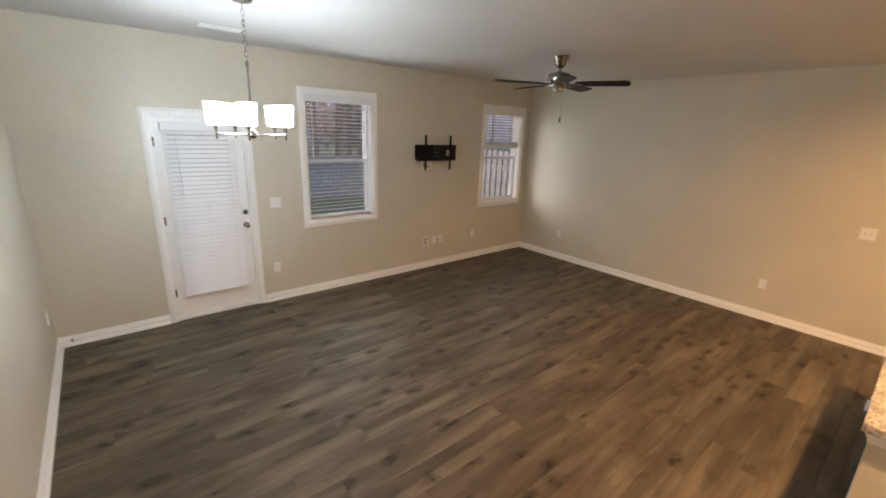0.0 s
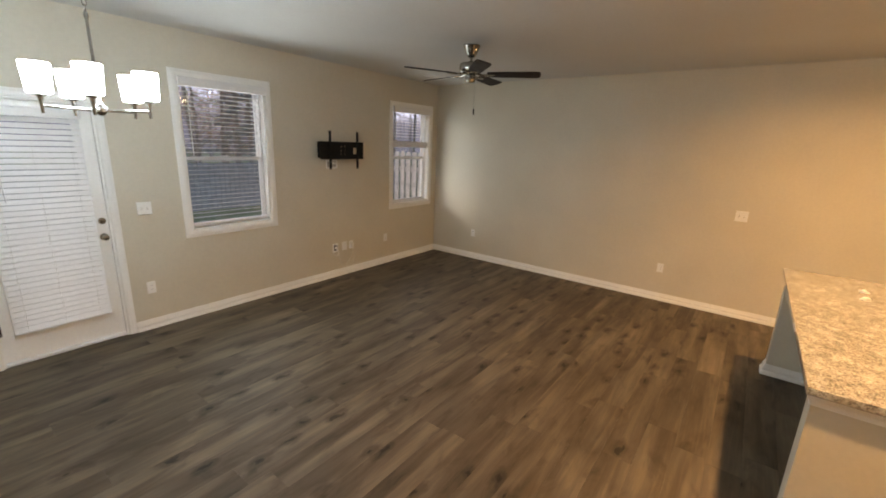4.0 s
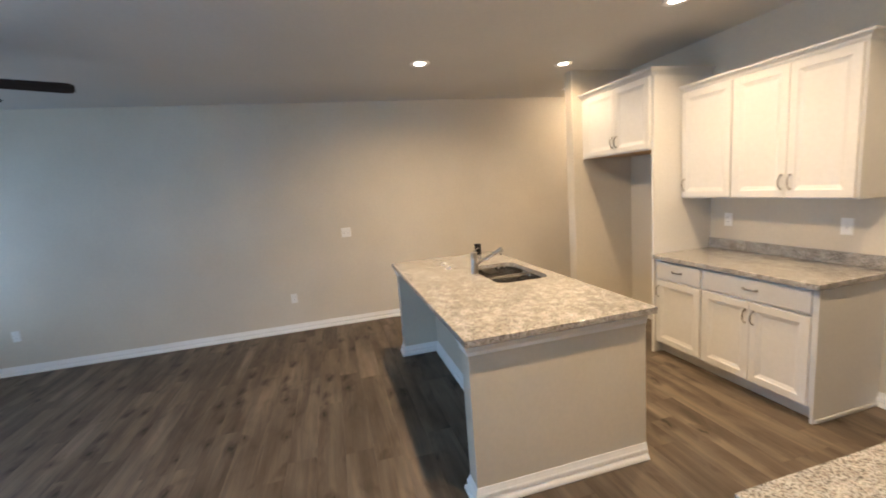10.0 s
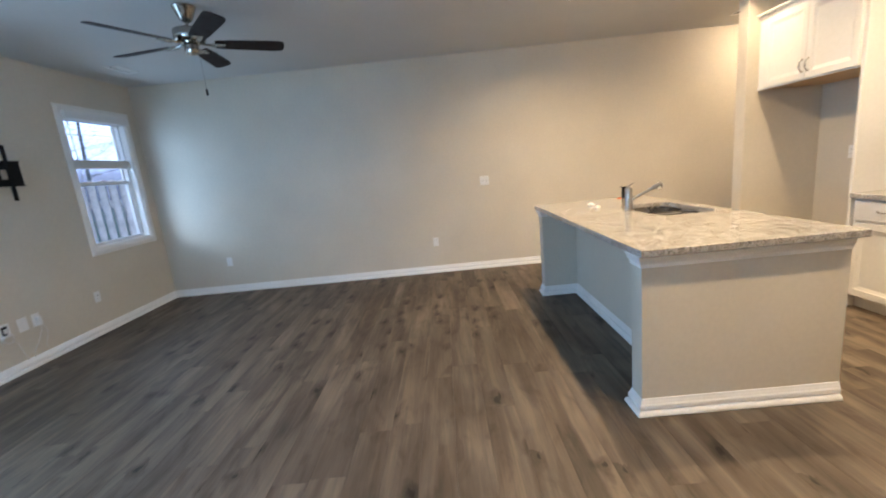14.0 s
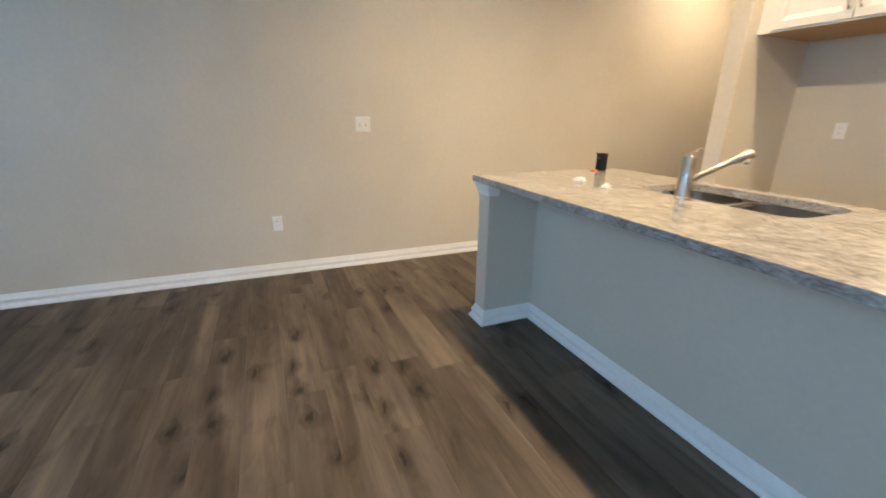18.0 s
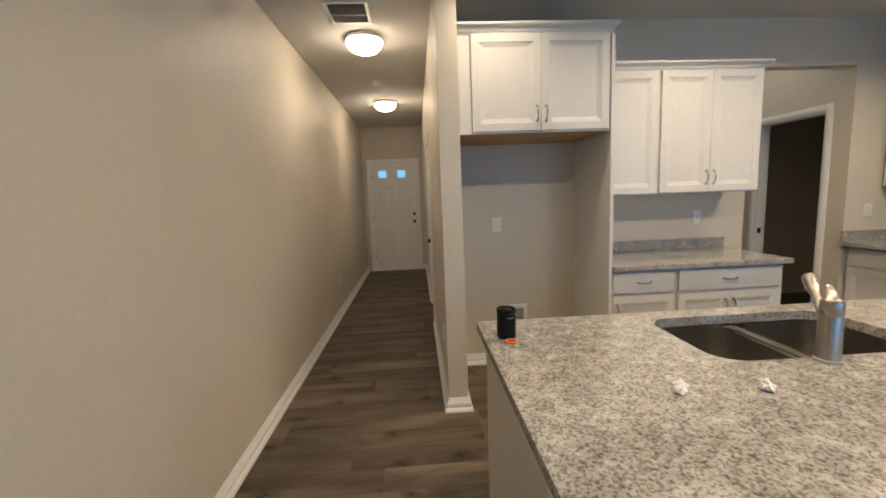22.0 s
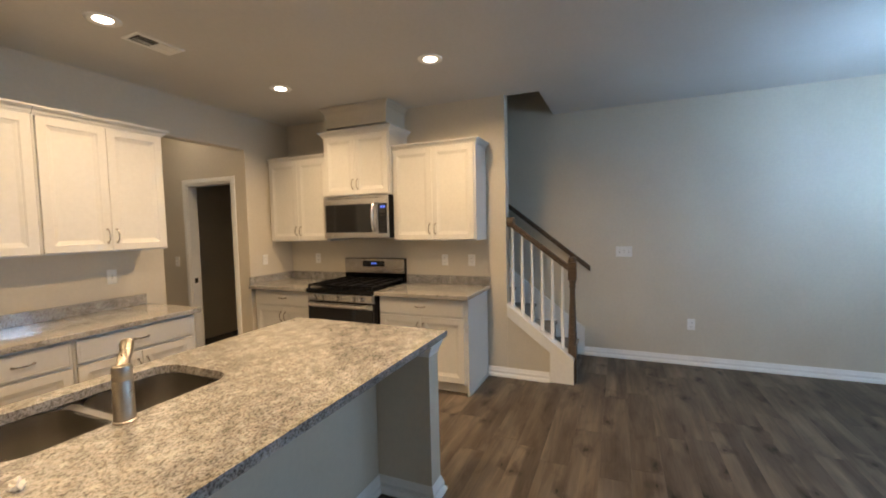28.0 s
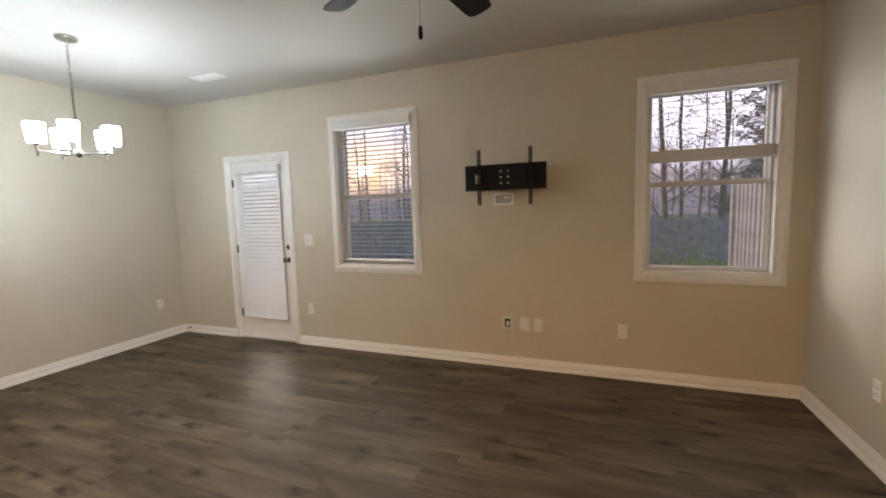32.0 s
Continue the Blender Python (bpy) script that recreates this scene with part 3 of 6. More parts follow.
def window(name, x0, x1, blind_to, slat_tilt, label, blind_label):
    """A white single-hung window in the north wall, with its own blind."""
    z0, z1, mid = WIN_Z0, WIN_Z1, 1.605
    w = thing(name, pose((x0 + x1) / 2, NORTH, z0), label, "window", kind="structure")
    hw, h, m = (x1 - x0) / 2, z1 - z0, mid - z0
    bm = frame_ring(bmesh.new(), -hw, hw, 0, h, [(o * 1.14, y) for o, y in CASING], True)
    part("window_casing", bm, TRIM, w, "white moulded casing")
    part("window_sill", boxes((-hw, hw, 0.002, 0.15, 0.0005, 0.016), bevel=0.003), TRIM, w)
    part("jamb_liner", boxes((-hw, -hw + 0.014, 0.002, 0.15, 0.017, h), (hw - 0.014, hw, 0.002, 0.15, 0.017, h), (-hw + 0.014, hw - 0.014, 0.002, 0.15, h - 0.014, h)), TRIM, w)
    bm = bmesh.new()
    rails = [(0, 0.085), (0.0, 0.075), (0.028, 0.075), (0.034, 0.085), (0.034, 0.15), (0, 0.15)]
    frame_ring(bm, -hw + 0.034, hw - 0.034, 0.036, h - 0.036, [(o * 0.55, y) for o, y in rails])
    part("window_frame", bm, VINYL, w)
    for nm, za, zb, y in (("lower_sash", 0.018, m + 0.027, 0.092), ("upper_sash", m - 0.020, h - 0.030, 0.124)):
        bm = frame_ring(bmesh.new(), -hw + 0.052, hw - 0.052, za + 0.030, zb - 0.034, [(0, y + 0.006), (0.004, y + 0.001), (0.010, y), (0.028, y), (0.028, y + 0.028), (0, y + 0.028)])
        s = part(nm, bm, VINYL, w)
        g = part("pane", boxes((-hw + 0.048, hw - 0.048, y + 0.012, y + 0.016, za + 0.026, zb - 0.030)), GLASS, s)
        g.visible_shadow = False
    part("sash_lock", boxes((-0.03, 0.03, 0.082, 0.094, m + 0.022, m + 0.034), bevel=0.003), VINYL, w)
    # the blind
    b = thing("window_blind", pose((x0 + x1) / 2, NORTH + 0.036, z0), blind_label, "blind")
    bw = hw - 0.018
    bm = panel(bmesh.new(), -hw - 0.010, hw + 0.010, h - 0.078, h + 0.004, [(0, -0.0545), (0, -0.080), (0.004, -0.085), (0.010, -0.086), (0.016, -0.083), (0.020, -0.083)])
    part("valance", bm, BLIND, b, "white moulded valance")
    for vx in (-bw, bw - 0.006):
        part("valance_return", boxes((vx, vx + 0.006, -0.054, 0.006, h - 0.074, h - 0.016)), BLIND, b)
    part("head_rail", boxes((-bw, bw, 0.007, 0.045, h - 0.07, h - 0.02)), BLIND, b)
    low = blind_to - z0
    n = int((h - 0.10 - low - (0.10 if low > 0.3 else 0.02)) / 0.0435)
    slat = boxes((-bw + 0.004, bw - 0.004, -0.024, 0.024, -0.0013, 0.0013), bevel=0.0008)
    first = part("slat", slat, BLIND, b)
    first.matrix_basis = pose(0, 0.02, h - 0.12, slat_tilt)
    for i in range(1, n):
        s = new("slat", first.data)
        s.parent = b
        s.matrix_basis = pose(0, 0.02 + random.uniform(-0.001, 0.001), h - 0.12 - i * 0.0435, slat_tilt + random.uniform(-1.5, 1.5))
    if low > 0.3:  # the rest of the slats lie stacked on the bottom rail
        for i in range(22):
            s = new("slat", first.data)
            s.parent = b
            s.matrix_basis = pose(0, 0.02, low + 0.022 + i * 0.0033, random.uniform(-0.4, 0.4))
    part("bottom_rail", boxes((-bw + 0.002, bw - 0.002, -0.006, 0.046, low, low + 0.020), bevel=0.003), BLIND, b)
    for cx in (-bw + 0.10, bw - 0.10):
        for dy in (-0.005, 0.045):
            part("ladder_cord", tube(bmesh.new(), [(cx, dy, low + 0.01), (cx, dy, h - 0.07)], 0.0008, 5), CABLE, b)
    part("tilt_wand", tube(bmesh.new(), [(-bw + 0.07, -0.012, h - 0.09), (-bw + 0.075, -0.014, max(low, h - 0.72))], 0.004, 8), BLIND, b)
    return w


window("window_1", *W1, 0.945, -6, "white single-hung window with blinds lowered", "white slatted blind fully lowered with open slats")
window("window_2", *W2, 1.772, 6, "white single-hung window beside the room corner", "white slatted blind raised half way up the window")

# ---------------------------------------------------------------- doors


def knob_set(d, x, z, y, metal, label="dark satin knob"):
    bm = lathe(bmesh.new(), [(0.031, y), (0.031, y - 0.006), (0.026, y - 0.010), (0.012, y - 0.012), (0.011, y - 0.034), (0.022, y - 0.040), (0.027, y - 0.052), (0.024, y - 0.064), (0.012, y - 0.069)], x, z, 20, "y")
    part("door_knob", bm, metal, d, label, True)


def deadbolt(d, x, z, y, metal):
    bm = lathe(bmesh.new(), [(0.029, y), (0.028, y - 0.008), (0.022, y - 0.014), (0.008, y - 0.016)], x, z, 20, "y")
    box(bm, x - 0.004, x + 0.004, y - 0.030, y - 0.015, z - 0.014, z + 0.014, 0.002)
    part("deadbolt", bm, metal, d, "", True)


def hinges(d, x, y, zs, metal):
    for z in zs:
        bm = lathe(bmesh.new(), [(0.006, z - 0.045), (0.006, z + 0.045)], x, y, 10)
        box(bm, x - 0.001, x + 0.018, y + 0.002, y + 0.005, z - 0.044, z + 0.044)
        part("hinge", bm, metal, d)


PANEL = [(0, 0.0), (0.014, 0.009), (0.030, 0.009), (0.050, 0.003), (0.056, 0.002)]


def slab_with_panels(x0, x1, z0, z1, thick, panels):
    """A door leaf facing -y whose face has moulded panels sunk into it; the grid is cut at the panel edges."""
    bm = bmesh.new()
    xs = sorted({x0, x1, *(p[0] for p in panels), *(p[1] for p in panels)})
    zs = sorted({z0, z1, *(p[2] for p in panels), *(p[3] for p in panels)})
    for a, b in zip(xs, xs[1:]):
        for c, e in zip(zs, zs[1:]):
            mx, mz = (a + b) / 2, (c + e) / 2
            if any(p[0] < mx < p[1] and p[2] < mz < p[3] for p in panels):
                continue
            bm.faces.new([bm.verts.new(q) for q in ((a, 0, c), (b, 0, c), (b, 0, e), (a, 0, e))])
    bmesh.ops.remove_doubles(bm, verts=bm.verts, dist=1e-5)
    for p in panels:
        rings = [[(p[0] + i, y, p[2] + i), (p[1] - i, y, p[2] + i), (p[1] - i, y, p[3] - i), (p[0] + i, y, p[3] - i)] for i, y in PANEL]
        loft(bm, rings, False, True)
    back = [(x0, thick, z0), (x1, thick, z0), (x1, thick, z1), (x0, thick, z1)]
    front = [(x0, 0, z0), (x1, 0, z0), (x1, 0, z1), (x0, 0, z1)]
    loft(bm, [front, back], False, True)
    return bm


# back door with a closed blind on its glass
d = thing("door_1", pose(0, NORTH + 0.03, 0), "white back door covered by a closed white blind", "door", kind="structure")
x0, x1 = DOOR[0] + 0.016, DOOR[1] - 0.016
bm = bmesh.new()
gx0, gx1, gz0, gz1 = x0 + 0.11, x1 - 0.13, 0.28, 1.93
for r in ((x0, gx0, 0, 0.044, 0.032, 2.046), (gx1, x1, 0, 0.044, 0.032, 2.046), (gx0, gx1, 0, 0.044, 0.032, gz0), (gx0, gx1, 0, 0.044, gz1, 2.046)):
    box(bm, *r)
part("door_leaf", bm, TRIM, d)
part("glass_frame", frame_ring(bmesh.new(), gx0, gx1, gz0, gz1, [(0, 0), (0, -0.008), (0.006, -0.012), (0.020, -0.010), (0.024, 0)]), TRIM, d)
g = part("pane", boxes((gx0, gx1, 0.018, 0.024, gz0, gz1)), GLASS, d)
g.visible_shadow = False
part("threshold", boxes((x0, x1, -0.03, 0.10, 0.002, 0.028), bevel=0.005), VINYL, d, "pale metal threshold")
knob_set(d, 1.596, 0.945, 0, FAN_NICKEL, "satin nickel knob")
deadbolt(d, 1.600, 1.085, 0, FAN_NICKEL)
hinges(d, x0 - 0.004, -0.006, (0.30, 1.06, 1.82), DARK_METAL)
b = thing("door_blind", pose(1.243, NORTH + 0.006, 0), "white slatted door blind lowered and closed", "blind")
bw = 0.310
part("valance", panel(bmesh.new(), -bw - 0.012, bw + 0.012, 1.925, 2.0, [(0, 0.022), (0, -0.024), (0.004, -0.028), (0.010, -0.029), (0.014, -0.027)]), BLIND, b, "white moulded valance")
first = part("slat", boxes((-bw, bw, -0.025, 0.025, -0.0013, 0.0013), bevel=0.0008), BLIND, b)
first.matrix_basis = pose(0, -0.002, 1.905, 46)
for i in range(1, 38):
    s = new("slat", first.data)
    s.parent = b
    s.matrix_basis = pose(random.uniform(-0.001, 0.001), -0.002, 1.905 - i * 0.0438, 46 + random.uniform(-1.6, 1.6))
part("bottom_rail", boxes((-bw, bw, -0.014, 0.012, 0.243, 0.262), bevel=0.003), BLIND, b)
part("tilt_wand", tube(bmesh.new(), [(-bw + 0.10, -0.036, 1.92), (-bw + 0.11, -0.038, 1.30)], 0.004, 8), BLIND, b)
for cx in (-bw + 0.08, 0.0, bw - 0.08):
    part("ladder_cord", tube(bmesh.new(), [(cx, -0.026, 0.25), (cx, -0.026, 1.93)], 0.0008, 5), CABLE, b)

# front door: six moulded panels, the top pair glazed
d = thing("door_2", pose(0, FRONT_Y - 0.03, 0, 0, 0, 180), "white panelled front door with two small square lights", "door", kind="structure")
x0, x1 = -FDOOR[1] + 0.016, -FDOOR[0] - 0.016
lights = [(-5.985, -5.775, 1.79, 1.975), (-5.615, -5.415, 1.79, 1.975)]
cols = [(-5.995, -5.760), (-5.625, -5.400)]
panels = [(a, c, z0, z1) for a, c in cols for z0, z1 in ((0.32, 0.78), (0.98, 1.62))]
bm = slab_with_panels(x0, x1, 0.03, 2.09, 0.044, panels + lights)
part("door_leaf", bm, TRIM, d)
for q in lights:
    part("light_frame", frame_ring(bmesh.new(), q[0] + 0.03, q[1] - 0.03, q[2] + 0.03, q[3] - 0.03, [(0, -0.002), (0.004, -0.008), (0.024, -0.008), (0.028, 0.001)]), TRIM, d)
    part("pane", boxes((q[0] + 0.03, q[1] - 0.03, -0.001, 0.001, q[2] + 0.03, q[3] - 0.03)), glow("daylight_behind_frosted_pane", (0.30, 0.62, 1.0), 0.75) if q is lights[0] else bpy.data.materials["daylight_behind_frosted_pane"], d, "small frosted pane lit from outside")
part("threshold", boxes((x0, x1, -0.06, 0.06, 0.002, 0.029), bevel=0.004), TRIM, d, "pale threshold")
knob_set(d, -5.300, 0.955, 0, DARK_METAL)
deadbolt(d, -5.300, 1.10, 0, DARK_METAL)
hinges(d, x0 - 0.004, -0.006, (0.3, 1.05, 1.85), NICKEL)


def panel_door(name, m, x0, x1, z1, hinge_left, label):
    d = thing(name, m, label, "door", kind="structure")
    px = [(x0 + 0.12, x1 - 0.12)]
    bm = slab_with_panels(x0, x1, 0.012, z1, 0.035, [(a, c, p, q) for a, c in px for p, q in ((0.24, 0.90), (1.05, z1 - 0.14))])
    part("door_leaf", bm, TRIM, d)
    hx = x0 - 0.004 if hinge_left else x1 - 0.014
    hinges(d, hx, -0.005, (0.25, 1.02, 1.86), DARK_METAL)
    knob_set(d, x1 - 0.07 if hinge_left else x0 + 0.07, 0.93, 0, DARK_METAL)
    return d


panel_door("door_3", pose(OPEN_X1 + 0.012, 0, 0, 0, 0, -90), -PDOOR[1] + 0.017, -PDOOR[0] - 0.017, 2.043, True, "white two-panel pantry door, closed")
panel_door("door_4", pose(HALL_X - 0.02, 0, 0, 0, 0, 90), HDOOR[0] + 0.017, HDOOR[1] - 0.017, 2.033, True, "white two-panel hall door, closed")
# closet door: swung inwards, the dark closet stands open
leaf_w = CDOOR[1] - CDOOR[0] - 0.05
d = thing("door_5", pose(OPEN_X0 - 0.125, CDOOR[1] - 0.024, 0, 0, 0, 180), "white closet door standing open into the dark closet", "door", kind="structure")
part("door_leaf", slab_with_panels(0.0, leaf_w, 0.012, 2.043, 0.035, [(0.12, leaf_w - 0.12, 0.24, 0.9), (0.12, leaf_w - 0.12, 1.05, 1.9)]), TRIM, d)
knob_set(d, leaf_w - 0.07, 0.93, 0, DARK_METAL)
part("strike_plate", boxes((-0.095, -0.055, CDOOR[1] - CDOOR[0] - 0.0405, CDOOR[1] - CDOOR[0] - 0.0385, 0.90, 0.96)), DARK_METAL, d, "dark strike plate on the jamb")

# ---------------------------------------------------------------- stairs
RISE, RUN, Y0 = 0.19, 0.2436, 0.62
SLOPE = RISE / RUN
SX0, SX1 = WEST + 0.022, RANGE_X - 0.117
st = thing("staircase", pose(0, 0, 0), "carpeted staircase rising between two walls", "stairs", kind="structure")
for i in range(16):
    y = Y0 - i * RUN
    bm = boxes((SX0, SX1, y - RUN - 0.02, y + (0.024 if i else 0.02), i * RISE + RISE - 0.035, (i + 1) * RISE), bevel=0.012)
    part("tread", bm, CARPET, st)
    part("riser", boxes((SX0, SX1, y - 0.02, y, i * RISE, (i + 1) * RISE - 0.036)), CARPET, st)


def slope_board(bm, x0, x1, ya, yb, top, thick):
    """A board between two x, along the stairs' slope from ya down to yb; top: its upper edge's height at y = 0."""
    za, zb = top - SLOPE * ya, top - SLOPE * yb
    loft(bm, [[(x0, ya, za - thick), (x0, yb, zb - thick), (x0, yb, zb), (x0, ya, za)], [(x1, ya, za - thick), (x1, yb, zb - thick), (x1, yb, zb), (x1, ya, za)]])
    return bm


bm = bmesh.new()
pts = [(0.70, 0.001), (0.70, 0.315), (-3.2, 0.315 + 3.9 * SLOPE), (-3.2, 0.315 + 3.9 * SLOPE - 0.55), (0.40, 0.001)]
loft(bm, [[(WEST + 0.001, y, z) for y, z in pts], [(WEST + 0.020, y, z) for y, z in pts]])
part("stringer", bm, TRIM, st, "white skirt board on the wall")

KN = 0.775  # height of the knee wall's cap at y = 0
bm = bmesh.new()
pts = [(0.655, 0.001), (0.655, KN - 0.03 - SLOPE * 0.655), (0.042, KN - 0.03 - SLOPE * 0.042), (0.042, 0.001)]
loft(bm, [[(RANGE_X - 0.113, y, z) for y, z in pts], [(RANGE_X - 0.002, y, z) for y, z in pts]])
structure("wall_knee", bm, WALL, "greige knee wall below the stair railing", "wall")
railing = thing("stair_railing", pose(0, 0, 0), "stair railing with brown wood rail, newel and white balusters", "railing")
bm = bmesh.new()
slope_board(bm, RANGE_X - 0.001, RANGE_X + 0.016, 0.043, 0.672, KN - 0.028, 0.10)
loft(bm, [[(RANGE_X - 0.001, y, z) for y, z in ((0.455, 0.004), (0.672, 0.004), (0.672, KN - 0.13 - SLOPE * 0.672), (0.455, KN - 0.13 - SLOPE * 0.455))], [(RANGE_X + 0.014, y, z) for y, z in ((0.455, 0.004), (0.672, 0.004), (0.672, KN - 0.13 - SLOPE * 0.672), (0.455, KN - 0.13 - SLOPE * 0.455))]])
part("skirt_board", bm, TRIM, railing, "white painted skirt board")
part("cap", slope_board(bmesh.new(), RANGE_X - 0.125, RANGE_X + 0.03, 0.043, 0.675, KN, 0.026), TRIM, railing, "white painted cap")
RX = RANGE_X - 0.068
RT = 1.615  # top of the rail at y = 0
bm = bmesh.new()
prof = [(-0.022, -0.062), (0.022, -0.062), (0.026, -0.045), (0.020, -0.032), (0.031, -0.020), (0.029, -0.006), (0.016, 0.0), (-0.016, 0.0), (-0.029, -0.006), (-0.031, -0.020), (-0.020, -0.032), (-0.026, -0.045)]
loft(bm, [[(RX + u, y, RT - SLOPE * y + v) for u, v in prof] for y in (0.041, 0.63)])
part("handrail", bm, OAK, railing, "brown stained rail", True)
bm = bmesh.new()
lathe(bm, [(0.045, RT - 0.02 - 0.09), (0.05, RT - 0.10), (0.05, RT - 0.0), (0.045, RT + 0.008)], RX, 0.0, 20)
bmesh.ops.rotate(bm, cent=(RX, 0, RT - 0.05), matrix=Matrix.Rotation(radians(90), 3, "X"), verts=bm.verts)
bmesh.ops.translate(bm, verts=bm.verts, vec=(0, 0.046, -0.02))
part("rosette", bm, OAK, railing, "round wood rosette where the rail meets the wall", True)
bm = bmesh.new()
ny = 0.655
box(bm, RX - 0.038, RX + 0.038, ny - 0.038, ny + 0.038, 0.003, 0.36, 0.004)
lathe(bm, [(0.036, 0.36), (0.041, 0.372), (0.033, 0.385), (0.039, 0.43), (0.036, 0.55), (0.027, 0.78), (0.024, 0.90), (0.032, 0.925), (0.026, 0.94), (0.034, 0.975), (0.039, 0.985)], RX, ny, 20)
box(bm, RX - 0.038, RX + 0.038, ny - 0.038, ny + 0.038, 0.985, 1.155, 0.004)
lathe(bm, [(0.030, 1.154), (0.040, 1.160), (0.040, 1.172), (0.032, 1.180), (0.036, 1.188), (0.034, 1.198), (0.015, 1.206)], RX, ny, 20)
part("newel_post", bm, OAK, railing, "turned brown stained newel", True)
for i in range(6):
    y = 0.086 + i * 0.096
    zb, zt = KN - SLOPE * y, RT - 0.060 - SLOPE * y
    bm = bmesh.new()
    box(bm, RX - 0.016, RX + 0.016, y - 0.016, y + 0.016, zb - 0.012, zb + 0.19, 0.002)
    h = zt - zb - 0.19
    lathe(bm, [(0.015, zb + 0.19), (0.018, zb + 0.198), (0.013, zb + 0.206), (0.016, zb + 0.23), (0.014, zb + 0.19 + h * 0.5), (0.0105, zt + 0.006)], RX, y, 14)
    part("baluster", bm, TRIM, railing, "white turned baluster", True)
wr = thing("wall_handrail", pose(0, 0, 0), "dark brown wooden handrail fixed to the stair wall", "handrail")
bm = bmesh.new()
loft(bm, [[(WEST + 0.075 + u * 0.75, y, 1.645 - SLOPE * 1.02 * y + v) for u, v in prof] for y in (-3.0, 0.765)])
part("rail", bm, OAK, wr, "", True)
for y in (-2.2, -0.9, 0.55):
    z = 1.645 - SLOPE * 1.02 * y
    part("rail_bracket", tube(bmesh.new(), [(WEST + 0.002, y, z - 0.12), (WEST + 0.05, y, z - 0.115), (WEST + 0.07, y, z - 0.062)], 0.007, 8), NICKEL, wr)

# ---------------------------------------------------------------- kitchen cabinets
FRONT_PROFILE = [(0, 0.020), (0, 0.002), (0.002, 0.0), (0.050, 0.0), (0.052, 0.003), (0.056, 0.0035), (0.058, 0.006), (0.062, 0.0065), (0.080, 0.0125), (0.082, 0.0125)]
DRAWER_PROFILE = [(0, 0.020), (0, 0.002), (0.003, 0.0), (0.010, 0.0), (0.014, 0.0015), (0.018, 0.0)]


def pull(parent, x, z, vertical):
    """A bow handle: two feet, an arched bar with a swell in the middle."""
    pts = []
    for i in range(9):
        u = i / 8 * 2 - 1
        along, out = u * 0.048, -0.026 * (1 - u**4) - 0.001
        pts.append((x, out, z + along) if vertical else (x + along, out, z))
    bm = bmesh.new()
    radii = (0.0074, 0.0050, 0.0042, 0.0050, 0.0058, 0.0050, 0.0042, 0.0050, 0.0074)
    rings = []
    for i, p in enumerate(pts):
        d = (Vector(pts[min(i + 1, 8)]) - Vector(pts[max(i - 1, 0)])).normalized()
        across = Vector((1, 0, 0)) if vertical else Vector((0, 0, 1))
        out = d.cross(across)
        rings.append([Vector(p) + (across * math.cos(k * math.pi / 4) + out * math.sin(k * math.pi / 4)) * radii[i] for k in range(8)])
    loft(bm, rings)
    for e in (0, -1):
        px, _, pz = pts[e]
        lathe(bm, [(0.0095, 0.0), (0.0095, -0.003), (0.0065, -0.008)], px, pz, 12, "y")
    part("handle", bm, PULL_METAL, parent, "polished bow handle", True)


def cab_door(thing_, x0, x1, z0, z1, side=None, low=True, name="door"):
    d = part(name, panel(bmesh.new(), x0, x1, z0, z1, FRONT_PROFILE), CABINET, thing_)
    if side:
        hx = x1 - 0.028 if side == "r" else x0 + 0.028
        pull(d, hx, z0 + 0.105 if low else z1 - 0.105, True)
    return d


def drawer(thing_, x0, x1, z0, z1):
    d = part("drawer_front", panel(bmesh.new(), x0, x1, z0, z1, DRAWER_PROFILE), CABINET, thing_)
    pull(d, (x0 + x1) / 2, (z0 + z1) / 2, False)


CROWN = [(0, 0), (0.005, 0), (0.005, 0.008), (0.010, 0.009), (0.011, 0.016), (0.017, 0.018), (0.021, 0.030), (0.031, 0.040), (0.037, 0.042), (0.037, 0.047), (0.045, 0.049), (0.047, 0.056), (0.047, 0.064), (0, 0.064)]


def crown(parent, w, depth, z, left=True, right=True, scale=1.0):
    """Crown strip round the top of a cabinet whose front is at y = 0.02."""
    path = ([(0.0, depth)] if left else []) + [(0.0, 0.0215), (w, 0.0215)] + ([(w, depth)] if right else [])
    bm = moulding(bmesh.new(), path[::-1], [(o * scale, z + v * scale) for o, v in CROWN])
    part("crown_moulding", bm, CABINET, parent, "white crown moulding")


